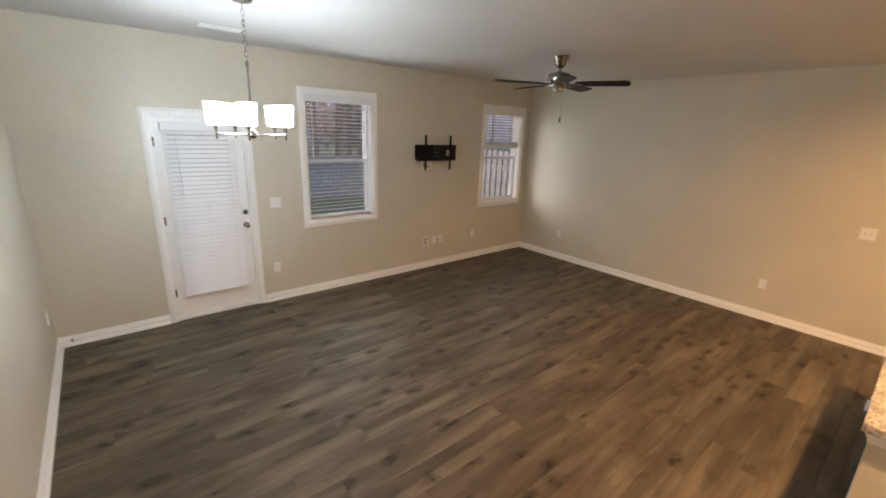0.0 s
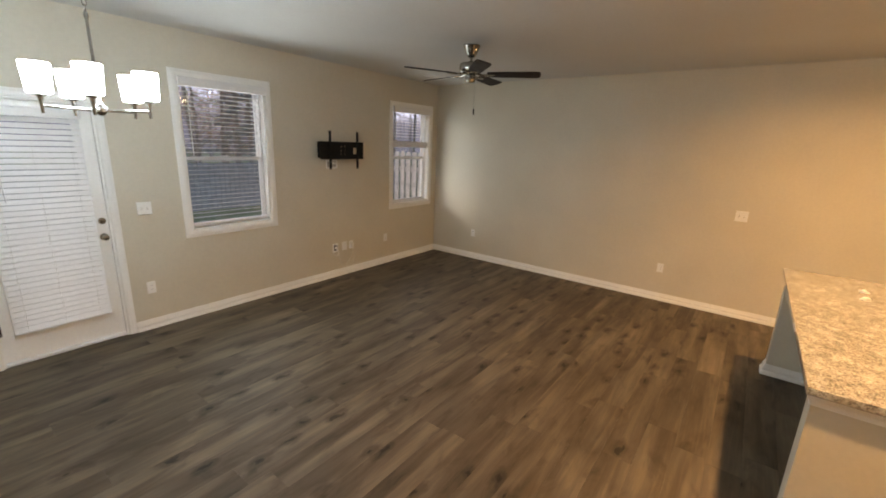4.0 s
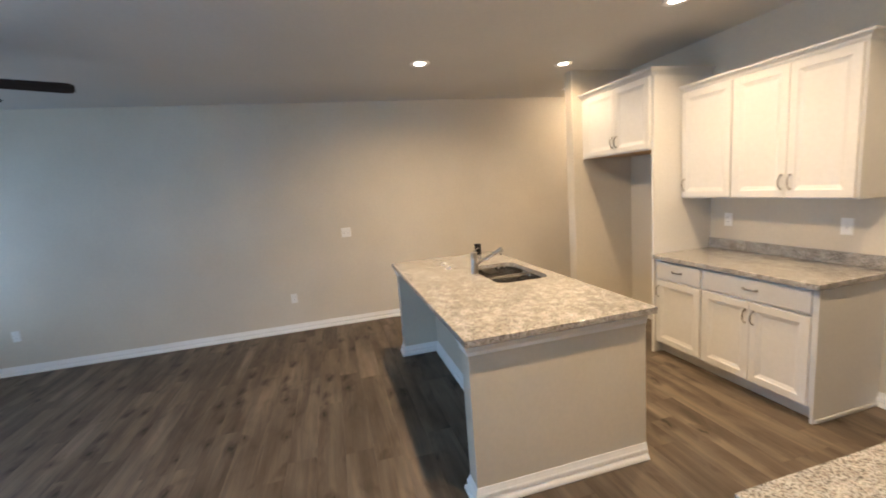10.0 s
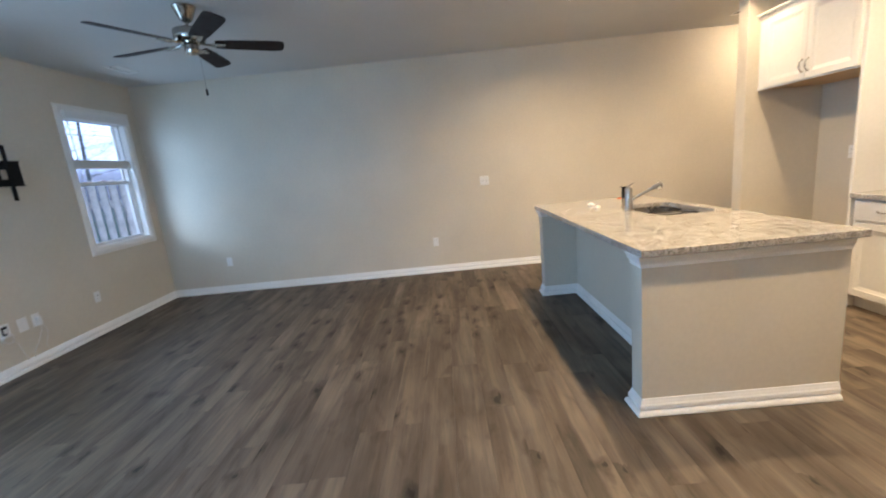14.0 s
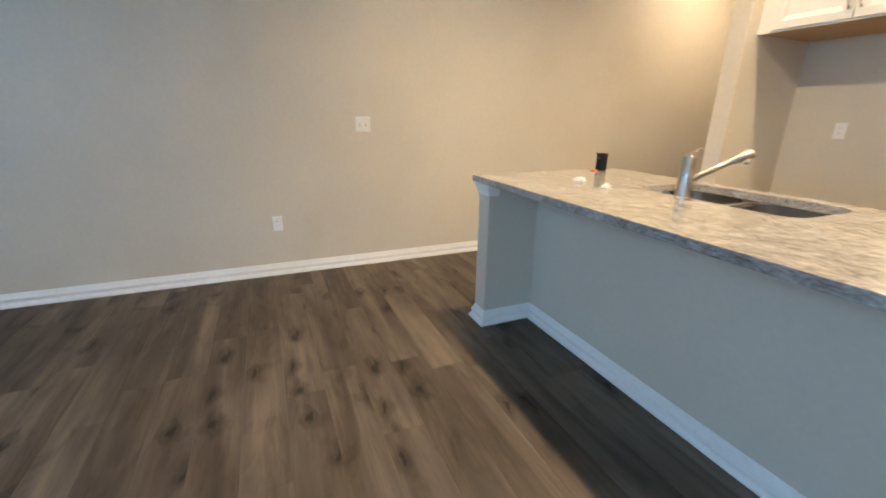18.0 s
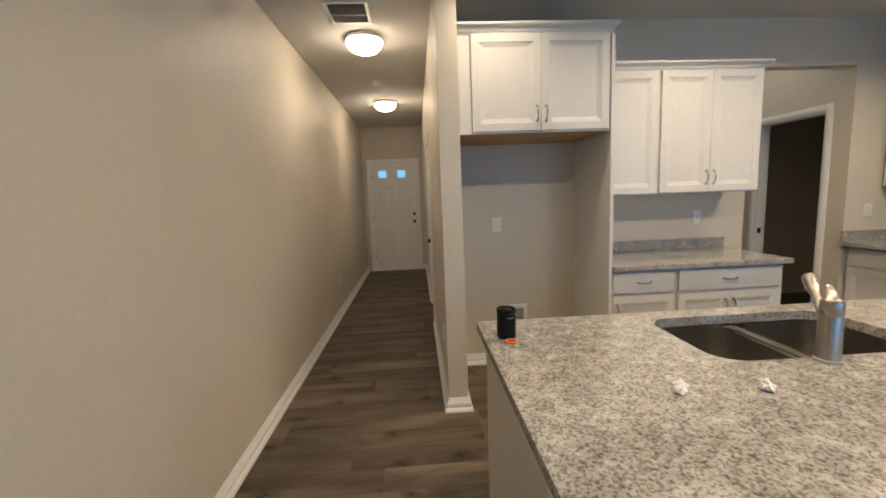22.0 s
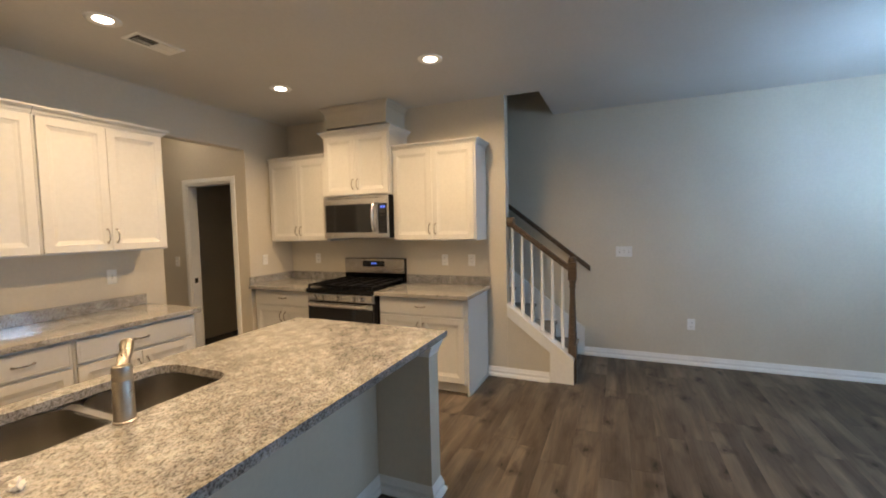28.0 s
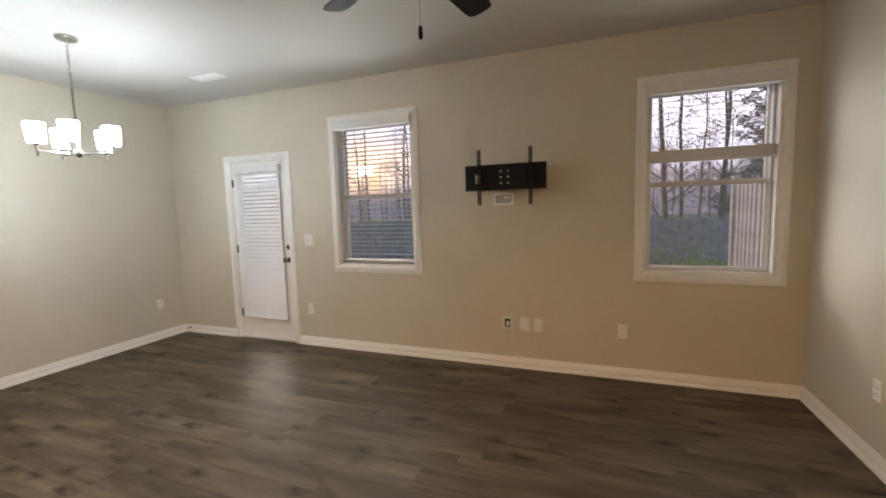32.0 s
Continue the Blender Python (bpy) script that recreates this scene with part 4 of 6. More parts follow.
def upper(name, m, w, z0, z1, depth, doors, label, ends=(True, True), crown_scale=1.0, group="kitchen wall cabinets", face_l=0.0):
    """A wall cabinet facing -y; fronts at y = 0, box from 0.021 back. doors: 1 or 2; handles low."""
    c = thing(name, m, label, "cabinet", group)
    part("body", boxes((0, w, 0.021, depth, z0 + 0.018, z1)), CABINET, c)
    part("bottom", boxes((0.0, w - (0.002 if face_l else 0), 0.021, depth, z0, z0 + 0.017)), RAW_WOOD if face_l else CABINET, c)
    if face_l:
        part("face_rail", boxes((0.0, w, 0.0185, 0.0208, z0, z0 + 0.03)), CABINET, c)
    g, lx = 0.010, 0.012 + face_l
    if doors == 1:
        cab_door(c, lx, w - 0.012, z0 + 0.012, z1 - 0.012, "l")
    else:
        mid = (lx + w - 0.012) / 2
        cab_door(c, lx, mid - 0.0015, z0 + 0.012, z1 - 0.012, "r")
        cab_door(c, mid + 0.0015, w - 0.012, z0 + 0.012, z1 - 0.012, "l")
    if ends[1] and not face_l:
        part("face_frame", boxes((w + 0.0002, w + 0.004, 0.021, 0.042, z0, z1 - 0.002), bevel=0.0008), CABINET, c, "white stile edge")
    crown(c, w, depth, z1 - 0.014, *ends, crown_scale)
    return c


def base(name, m, w, depth, doors, label, group="kitchen base cabinets", left_panel=False, right_panel=False, body_top=0.8805):
    c = thing(name, m, label, "cabinet", group)
    part("body", boxes((0, w, 0.021, depth, 0.102, body_top)), CABINET, c)
    if body_top < 0.8:
        part("face_frame", boxes((0, w, 0.021, 0.040, body_top + 0.001, 0.8805)), CABINET, c)
    part("toe_kick", boxes((0, w, 0.085, depth, 0.003, 0.101)), CABINET, c)
    drawer(c, 0.014, w - 0.014, 0.715, 0.862)
    if doors == 1:
        cab_door(c, 0.014, w - 0.014, 0.118, 0.695, "l", False)
    else:
        cab_door(c, 0.014, w / 2 - 0.0015, 0.118, 0.695, "r", False)
        cab_door(c, w / 2 + 0.0015, w - 0.014, 0.118, 0.695, "l", False)
    if right_panel or left_panel:
        x = w + 0.0005 if right_panel else -0.0155
        part("end_panel", boxes((x, x + 0.015, 0.021, depth, 0.003, 0.8805)), CABINET, c)
        o = x + 0.0152 if right_panel else x - 0.0042
        part("face_frame", boxes((o, o + 0.004, 0.021, 0.042, 0.003, 0.8805), bevel=0.0008), CABINET, c, "white stile edge")
        part("shoe_strip", boxes((o, o + 0.014, 0.043, depth, 0.003, 0.026), bevel=0.005), CABINET, c, "white shoe moulding")
    return c


# south run, seen facing north: local x runs west
S_UP, S_LOW = SOUTH + 0.352, SOUTH + 0.622
upper("fridge_wall_cabinet", pose(4.960, SOUTH + 0.645, 0, 0, 0, 180), 1.005, 1.832, 2.455, 0.645, 2, "white two-door cabinet above the empty refrigerator space", (False, True), face_l=0.080)
fp = thing("refrigerator_side_panel", pose(3.925, SOUTH, 0), "tall white panel beside the empty refrigerator space", "panel")
part("panel", boxes((0, 0.0225, 0.001, 0.63, 0.003, 2.44), bevel=0.001), CABINET, fp)
part("front_edge", boxes((-0.001, 0.0235, 0.6305, 0.636, 0.003, 1.831), bevel=0.001), CABINET, fp, "white edge strip")
upper("wall_cabinet", pose(3.923, S_UP, 0, 0, 0, 180), 0.476, 1.39, 2.292, 0.352, 1, "white single-door wall cabinet with crown moulding", (False, False))
upper("wall_cabinet", pose(3.445, S_UP, 0, 0, 0, 180), 0.797, 1.39, 2.292, 0.352, 2, "white two-door wall cabinet with crown moulding", (False, True))
base("base_cabinet", pose(3.923, S_LOW, 0, 0, 0, 180), 0.476, 0.62, 1, "white base cabinet with one drawer and one door")
base("base_cabinet", pose(3.445, S_LOW, 0, 0, 0, 180), 0.78, 0.62, 2, "white base cabinet with a wide drawer and two doors", right_panel=True)

# range run, facing east: local x runs north
R_UP, R_LOW = RANGE_X + 0.345, RANGE_X + 0.615
upper("wall_cabinet", pose(R_UP, -2.655, 0, 0, 0, 90), 0.835, 1.38, 2.285, 0.345, 2, "white two-door wall cabinet beside the microwave", (False, False), 0.85)
upper("wall_cabinet", pose(RANGE_X + 0.40, -1.818, 0, 0, 0, 90), 0.79, 1.85, 2.475, 0.40, 2, "white two-door cabinet above the microwave", (True, True), 1.05)
upper("wall_cabinet", pose(R_UP, -1.026, 0, 0, 0, 90), 0.868, 1.38, 2.285, 0.345, 2, "white two-door wall cabinet near the stairs", (False, True), 0.85)
base("base_cabinet", pose(R_LOW, -2.655, 0, 0, 0, 90), 0.80, 0.613, 2, "white base cabinet in the kitchen corner")
base("base_cabinet", pose(R_LOW, -1.055, 0, 0, 0, 90), 0.88, 0.613, 2, "white base cabinet at the end of the run", right_panel=True)
structure("wall_vent_chase", boxes((RANGE_X, RANGE_X + 0.385, -1.79, -1.05, 2.56, CEIL)), WALL, "greige boxed chase above the cabinet to the ceiling", "wall")
bm = moulding(bmesh.new(), [(RANGE_X, -1.05), (RANGE_X + 0.385, -1.05), (RANGE_X + 0.385, -1.79), (RANGE_X, -1.79)], [(o * 0.9, CEIL - 0.060 + v * 0.92) for o, v in CROWN])
structure("trim_chase", bm, WALL, "greige crown strip at the ceiling", "trim")

# worktops


def slab(name, m, x0, x1, y0, y1, label, splash=()):
    t = thing(name, m, label, "countertop", "granite worktops")
    part("top", boxes((x0, x1, y0, y1, 0.881, 0.917), bevel=0.005), GRANITE, t)
    for s in splash:
        part("backsplash", boxes((*s, 0.9175, 1.005), bevel=0.002), GRANITE, t, "low granite backsplash")
    return t


slab("worktop", SOUTH_M, -3.922, -2.617, -0.655, -0.002, "speckled grey-beige granite worktop on the south run", [(-3.922, -2.645, -0.022, -0.002)])
slab("worktop", RANGE_M, -2.668, -1.846, -0.682, -0.002, "speckled grey-beige granite worktop in the kitchen corner", [(-2.647, -1.85, -0.022, -0.002), (-2.667, -2.648, -0.67, -0.002)])
slab("worktop", RANGE_M, -1.062, -0.125, -0.682, -0.002, "speckled grey-beige granite worktop beside the range", [(-1.055, -0.13, -0.022, -0.002)])

# ---------------------------------------------------------------- range and microwave
rg = thing("gas_range", pose(RANGE_X + 0.695, -1.842, 0, 0, 0, 90), "stainless and black freestanding gas range with oven", "range")
w = 0.776
part("body", boxes((0.003, w - 0.003, 0.03, 0.635, 0.06, 0.881)), ENAMEL, rg)
part("cooktop", boxes((0.0, w, -0.024, 0.655, 0.882, 0.928), bevel=0.008), ENAMEL, rg, "black enamel cooktop")
bm = panel(bmesh.new(), 0.0, w, 0.80, 0.880, [(0, 0.03), (0, 0.006), (0.006, -0.004), (0.010, -0.005)])
cp = part("control_panel", bm, STEEL, rg, "stainless control panel")
for kx in (0.115, 0.205, 0.388, 0.571, 0.661):
    bm = lathe(bmesh.new(), [(0.024, -0.005), (0.024, -0.012), (0.019, -0.016), (0.018, -0.036), (0.015, -0.040)], kx, 0.842, 20, "y")
    box(bm, kx - 0.004, kx + 0.004, -0.046, -0.036, 0.826, 0.858, 0.002)
    part("knob", bm, CHROME, cp, "stainless knob", True)
od = part("oven_door", panel(bmesh.new(), 0.004, w - 0.004, 0.245, 0.792, [(0, 0.03), (0, 0.002), (0.005, -0.004), (0.05, -0.004), (0.052, -0.002)]), BLACK_GLASS, rg, "black glass oven door")
part("door_trim", boxes((0.004, w - 0.004, -0.0075, -0.0035, 0.742, 0.79), bevel=0.001), STEEL, od, "stainless band")
bm = tube(bmesh.new(), [(0.05, -0.006, 0.765), (0.055, -0.040, 0.767), (0.11, -0.052, 0.768), (w / 2, -0.056, 0.768), (w - 0.11, -0.052, 0.768), (w - 0.055, -0.040, 0.767), (w - 0.05, -0.006, 0.765)], 0.016, 12)
part("oven_handle", bm, STEEL, od, "stainless bar handle", True)
part("storage_drawer", panel(bmesh.new(), 0.004, w - 0.004, 0.07, 0.238, [(0, 0.03), (0, 0.0), (0.006, -0.004), (0.01, -0.004)]), STEEL, rg, "stainless drawer front")
bp = part("back_guard", boxes((0.0, w, 0.640, 0.690, 0.90, 1.178), bevel=0.006), ENAMEL, rg, "back guard")
part("guard_face", panel(bmesh.new(), 0.004, w - 0.004, 1.015, 1.172, [(0, 0.641), (0, 0.635), (0.004, 0.632), (0.006, 0.632)]), STEEL, bp, "stainless back guard face")
part("display", panel(bmesh.new(), 0.245, 0.53, 1.085, 1.150, [(0, 0.633), (0, 0.629), (0.003, 0.627)]), BLACK_GLASS, bp, "black clock display")
for i, dx in enumerate((0.365, 0.381, 0.402, 0.418)):
    part("clock_digit", boxes((dx, dx + 0.009, 0.6255, 0.6275, 1.112, 1.130)), CLOCK_GLOW, bp)
for gx0, gx1 in ((0.012, 0.261), (0.266, 0.510), (0.515, 0.764)):
    bm = bmesh.new()
    for gy in (0.004, 0.115, 0.215, 0.310, 0.405, 0.505, 0.606):
        box(bm, gx0, gx1, gy - 0.006, gy + 0.006, 0.950, 0.966, 0.002)
    for gx in (gx0 + 0.006, (gx0 + gx1) / 2, gx1 - 0.006):
        box(bm, gx - 0.0065, gx + 0.0065, -0.002, 0.612, 0.9505, 0.9665, 0.002)
    for gx in (gx0 + 0.008, gx1 - 0.008):
        for gy in (0.008, 0.31, 0.60):
            box(bm, gx - 0.007, gx + 0.007, gy - 0.008, gy + 0.008, 0.9275, 0.952)
    part("grate", bm, CAST_IRON, rg, "cast iron grate")
for bx, by, r in ((0.146, 0.17, 0.045), (0.146, 0.45, 0.036), (0.388, 0.31, 0.05), (0.63, 0.17, 0.036), (0.63, 0.45, 0.045)):
    part("burner", lathe(bmesh.new(), [(r + 0.012, 0.9282), (r + 0.010, 0.931), (r, 0.933), (r, 0.940), (r * 0.9, 0.944), (0.004, 0.945)], bx, by, 20), CAST_IRON, rg, "black burner cap", True)
    part("burner_ring", lathe(bmesh.new(), [(r + 0.020, 0.9282), (r + 0.020, 0.9302), (r + 0.013, 0.9306)], bx, by, 20), CHROME, rg, "bright burner ring", True)

mw = thing("microwave_oven", pose(RANGE_X + 0.435, -1.812, 0, 0, 0, 90), "stainless over-the-range microwave mounted below the cabinet", "microwave")
w, z0, z1 = 0.778, 1.412, 1.846
part("body", boxes((0.0, w, 0.03, 0.433, z0, z1), bevel=0.003), BLACK, mw, "black steel case")
part("door", panel(bmesh.new(), 0.0, 0.664, z0 + 0.004, z1 - 0.002, [(0, 0.029), (0, 0.004), (0.004, 0.0), (0.006, 0.0)]), STEEL, mw, "stainless door frame")
part("door_window", panel(bmesh.new(), 0.030, 0.600, z0 + 0.062, z1 - 0.085, [(0, 0.0), (0, -0.003), (0.006, -0.004)]), BLACK_GLASS, mw, "black door glass")
part("control_panel", panel(bmesh.new(), 0.666, w, z0 + 0.004, z1 - 0.002, [(0, 0.029), (0, 0.004), (0.004, 0.0), (0.006, 0.0)]), STEEL, mw)
part("keypad", panel(bmesh.new(), 0.672, w - 0.008, z0 + 0.050, z1 - 0.085, [(0, 0.0), (0, -0.003), (0.003, -0.004)]), BLACK_GLASS, mw, "black glass keypad")
for i, dx in enumerate((0.700, 0.713, 0.730, 0.743)):
    part("clock_digit", boxes((dx, dx + 0.009, -0.0058, -0.0042, 1.715, 1.735)), CLOCK_GLOW, mw)
for r in range(5):
    for c_ in range(3):
        part("key", boxes((0.682 + c_ * 0.028, 0.700 + c_ * 0.028, -0.0055, -0.0042, 1.52 + r * 0.032, 1.535 + r * 0.032)), BLACK, mw)
bm = tube(bmesh.new(), [(0.634, 0.0, 1.49), (0.634, -0.034, 1.505), (0.634, -0.048, 1.56), (0.634, -0.052, 1.63), (0.634, -0.048, 1.70), (0.634, -0.034, 1.755), (0.634, 0.0, 1.77)], 0.016, 12)
part("handle", bm, CHROME, mw, "curved polished handle", True)
bm = boxes(*[(0.05 + i * 0.028, 0.068 + i * 0.028, -0.0015, 0.002, z1 - 0.028, z1 - 0.022) for i in range(24)])
part("vent_slots", bm, DARK_VOID, mw)

# ---------------------------------------------------------------- island
IX0, IX1, IY0, IY1 = 2.768, 4.994, -0.930, 0.116
isl = thing("kitchen_island", pose(0, 0, 0), "greige kitchen island with an open knee space", "island")
part("end_wall", boxes((IX0, IX0 + 0.115, IY0, IY1, 0.003, 0.884)), WALL, isl, "greige painted end wall")
part("end_wall", boxes((IX1 - 0.12, IX1, IY0, IY1, 0.003, 0.884)), WALL, isl, "greige painted end wall")
part("back_wall", boxes((IX0 + 0.116, IX1 - 0.121, -0.33, -0.222, 0.003, 0.884)), WALL, isl, "greige painted knee wall")
a, b_ = IX0 + 0.115, IX1 - 0.12
loop = [(IX1, IY0), (IX1, IY1), (b_, IY1), (b_, -0.222), (a, -0.222), (a, IY1), (IX0, IY1), (IX0, IY0)]
bm = moulding(bmesh.new(), loop, [(-o, z + 0.004) for o, z in BASE][::-1])
part("baseboard", bm, TRIM, isl, "white profiled baseboard")
bm = moulding(bmesh.new(), loop, [(-o, z + 0.004) for o, z in SHOE][::-1])
part("shoe_moulding", bm, TRIM, isl, "white shoe moulding")
UNDER = [(0, 0.823), (0.006, 0.823), (0.008, 0.843), (0.016, 0.856), (0.022, 0.876), (0.026, 0.880), (0.026, 0.8885), (0, 0.8885)]
for path in ([(IX0, IY0), (IX0, IY1), (a, IY1), (a, IY1 - 0.06)], [(b_, IY1 - 0.06), (b_, IY1), (IX1, IY1), (IX1, IY0)]):
    part("under_moulding", moulding(bmesh.new(), path, UNDER), TRIM, isl, "white moulding below the worktop")
for i, (cx0, cx1) in enumerate(((2.90, 3.45), (3.47, 4.36), (4.38, 4.825))):
    c = base("base_cabinet", pose(cx1, IY0 + 0.01, 0, 0, 0, 0), cx1 - cx0, 0.58, 2 if i == 1 else 1, "white base cabinet on the working side of the island", "island base cabinets", body_top=0.66)
    c.matrix_basis = pose(cx0, IY0 - 0.0, 0)

# worktop with a sink cut-out: rows of quads round the rounded hole
SX0_, SX1_, SY0_, SY1_, SR = 3.640, 4.368, -0.855, -0.428, 0.095


def round_rect(x0, x1, y0, y1, r, n=5):
    pts = []
    for cx, cy, a0 in ((x1 - r, y1 - r, 0), (x0 + r, y1 - r, 90), (x0 + r, y0 + r, 180), (x1 - r, y0 + r, 270)):
        pts += [(cx + r * math.cos(radians(a0 + 90 * i / n)), cy + r * math.sin(radians(a0 + 90 * i / n))) for i in range(n + 1)]
    return pts


def outline(x0, x1, y0, y1, pts):
    """Points on a rectangle's rim that go with the points of a rounded rectangle inside it, corner by corner."""
    n = len(pts) // 4
    corners = [(x1, y1), (x0, y1), (x0, y0), (x1, y0)]
    out = []
    for k, p in enumerate(pts):
        c, i = corners[k // n], k % n
        f = i / (n - 1)
        px, py = p
        if k // n == 0:
            q = (c[0], py) if f < 0.5 else (px, c[1])
        elif k // n == 1:
            q = (px, c[1]) if f < 0.5 else (c[0], py)
        elif k // n == 2:
            q = (c[0], py) if f < 0.5 else (px, c[1])
        else:
            q = (px, c[1]) if f < 0.5 else (c[0], py)
        if i == n // 2 - 1 or i == n // 2:
            q = c if i == n // 2 else q
        out.append(q)
    return out


hole = round_rect(SX0_, SX1_, SY0_, SY1_, SR)
CX0, CX1, CY0, CY1 = 2.700, 5.028, -0.948, 0.150
rim = outline(CX0 + 0.0015, CX1 - 0.0015, CY0 + 0.0015, CY1 - 0.0015, hole)
rim2 = outline(CX0, CX1, CY0, CY1, hole)
bm = bmesh.new()
z = lambda pts, h: [(x, y, h) for x, y in pts]
loft(bm, [z(hole, 0.893), z(hole, 0.9285), z(rim, 0.929), z(rim2, 0.9275), z(rim2, 0.897), z(rim, 0.893), z(hole, 0.893)], False, False)
bmesh.ops.remove_doubles(bm, verts=bm.verts, dist=1e-5)
top = thing("worktop", pose(0, 0, 0), "speckled grey-beige granite island worktop with a sink cut-out", "countertop", "granite worktops")
part("top", bm, GRANITE, top)

sk = thing("kitchen_sink", pose(0, 0, 0), "undermount stainless double-bowl sink in the island", "sink")
bowls = ((SX0_ + 0.004, 4.002), (4.042, SX1_ - 0.004))
for bx0, bx1 in bowls:
    p0 = round_rect(bx0, bx1, SY0_ + 0.004, SY1_ - 0.004, 0.088)
    p1 = round_rect(bx0 + 0.012, bx1 - 0.012, SY0_ + 0.016, SY1_ - 0.016, 0.080)
    p2 = round_rect(bx0 + 0.03, bx1 - 0.03, SY0_ + 0.034, SY1_ - 0.034, 0.064)
    bm = loft(bmesh.new(), [z(p0, 0.8915), z(p0, 0.877), z(p1, 0.70), z(p2, 0.683)], False, True)
    bowl = part("bowl", bm, SINK, sk, "satin steel bowl", True)
    part("drain", lathe(bmesh.new(), [(0.055, 0.6835), (0.052, 0.6865), (0.040, 0.6855), (0.036, 0.684), (0.004, 0.684)], (bx0 + bx1) / 2, (SY0_ + SY1_) / 2, 20), CHROME, bowl, "chrome drain", True)
part("divider", boxes((3.997, 4.047, SY0_ + 0.006, SY1_ - 0.006, 0.862, 0.8885), bevel=0.010), SINK, sk, "low steel divider")
bm = loft(bmesh.new(), [z(round_rect(SX0_ - 0.02, SX1_ + 0.02, SY0_ - 0.02, SY1_ + 0.02, 0.1), 0.8905), z(round_rect(SX0_ + 0.004, SX1_ - 0.004, SY0_ + 0.004, SY1_ - 0.004, 0.088), 0.8905)], False, False)
part("flange", bm, SINK, sk)

fc = thing("kitchen_faucet", pose(4.072, -0.400, 0.9292), "brushed nickel single-lever pull-out faucet", "faucet")
bm = lathe(bmesh.new(), [(0.034, 0.0), (0.034, 0.005), (0.030, 0.008), (0.0285, 0.132), (0.0275, 0.134), (0.0275, 0.138), (0.0285, 0.140), (0.0285, 0.174), (0.025, 0.181), (0.010, 0.185)], 0, 0, 28)
part("column", bm, FAUCET, fc, "", True)
bm = tube(bmesh.new(), [(-0.008, -0.012, 0.078), (-0.040, -0.062, 0.112), (-0.075, -0.116, 0.148), (-0.090, -0.140, 0.164)], 0.0125, 14)
part("spout", bm, FAUCET, fc, "", True)
bm = bmesh.new()
rings = []
for (px, py, pz), r in (((-0.086, -0.134, 0.160), 0.0125), ((-0.092, -0.143, 0.166), 0.0160), ((-0.108, -0.168, 0.182), 0.0195), ((-0.122, -0.190, 0.196), 0.0225), ((-0.128, -0.199, 0.199), 0.0215), ((-0.130, -0.202, 0.200), 0.012)):
    aim = Vector((-0.49, -0.76, 0.42)).normalized()
    e1 = aim.orthogonal().normalized()
    e2 = aim.cross(e1)
    rings.append([Vector((px, py, pz)) + (e1 * math.cos(k * math.pi / 9) + e2 * math.sin(k * math.pi / 9)) * r for k in range(18)])
head = part("spray_head", loft(bm, rings), FAUCET, fc, "pull-out spray head", True)
bm = lathe(bmesh.new(), [(0.013, -0.032), (0.016, -0.026), (0.017, 0.0)], 0, 0, 16)
bmesh.ops.translate(bm, verts=bm.verts, vec=(-0.118, -0.184, 0.186))
part("nozzle", bm, CHROME, head, "", True)
bm = bmesh.new()
lever = [((0.004, 0.004, 0.180), 0.015, 0.006), ((-0.002, -0.004, 0.193), 0.013, 0.006), ((-0.012, -0.019, 0.204), 0.011, 0.005), ((-0.020, -0.031, 0.213), 0.009, 0.004), ((-0.023, -0.036, 0.216), 0.004, 0.003)]
side = Vector((0.84, -0.54, 0)).normalized()
rise = Vector((0.40, 0.62, 0.68)).normalized()
loft(bm, [[Vector(p) + side * wd * math.cos(k * math.pi / 6) + rise * th * math.sin(k * math.pi / 6) for k in range(12)] for p, wd, th in lever])
part("lever", bm, FAUCET, fc, "flat lever handle", True)

bt = thing("soap_bottle", pose(4.946, -0.752, 0.9292, 0, 0, 12), "small glossy black can standing on the worktop", "bottle")
part("can", lathe(bmesh.new(), [(0.029, 0.0), (0.033, 0.003), (0.034, 0.010), (0.034, 0.082), (0.032, 0.087), (0.032, 0.090)], 0, 0, 32), BLACK, bt, "", True)
lid = part("lid", lathe(bmesh.new(), [(0.031, 0.090), (0.0345, 0.092), (0.0345, 0.106), (0.031, 0.109), (0.027, 0.109), (0.026, 0.104), (0.004, 0.104)], 0, 0, 32), BLACK, bt, "black rimmed lid", True)
for sx in (-0.022, 0.018):
    part("lid_tab", boxes((sx, sx + 0.010, 0.022, 0.031, 0.104, 0.115), bevel=0.002), BLACK, lid)
# the can's highlight is set on as a thin bright strip
part("highlight_mark", boxes((-0.012, 0.012, 0.0335, 0.0348, 0.078, 0.081)), PULL_METAL, bt, "thin pale strip for the can's highlight")

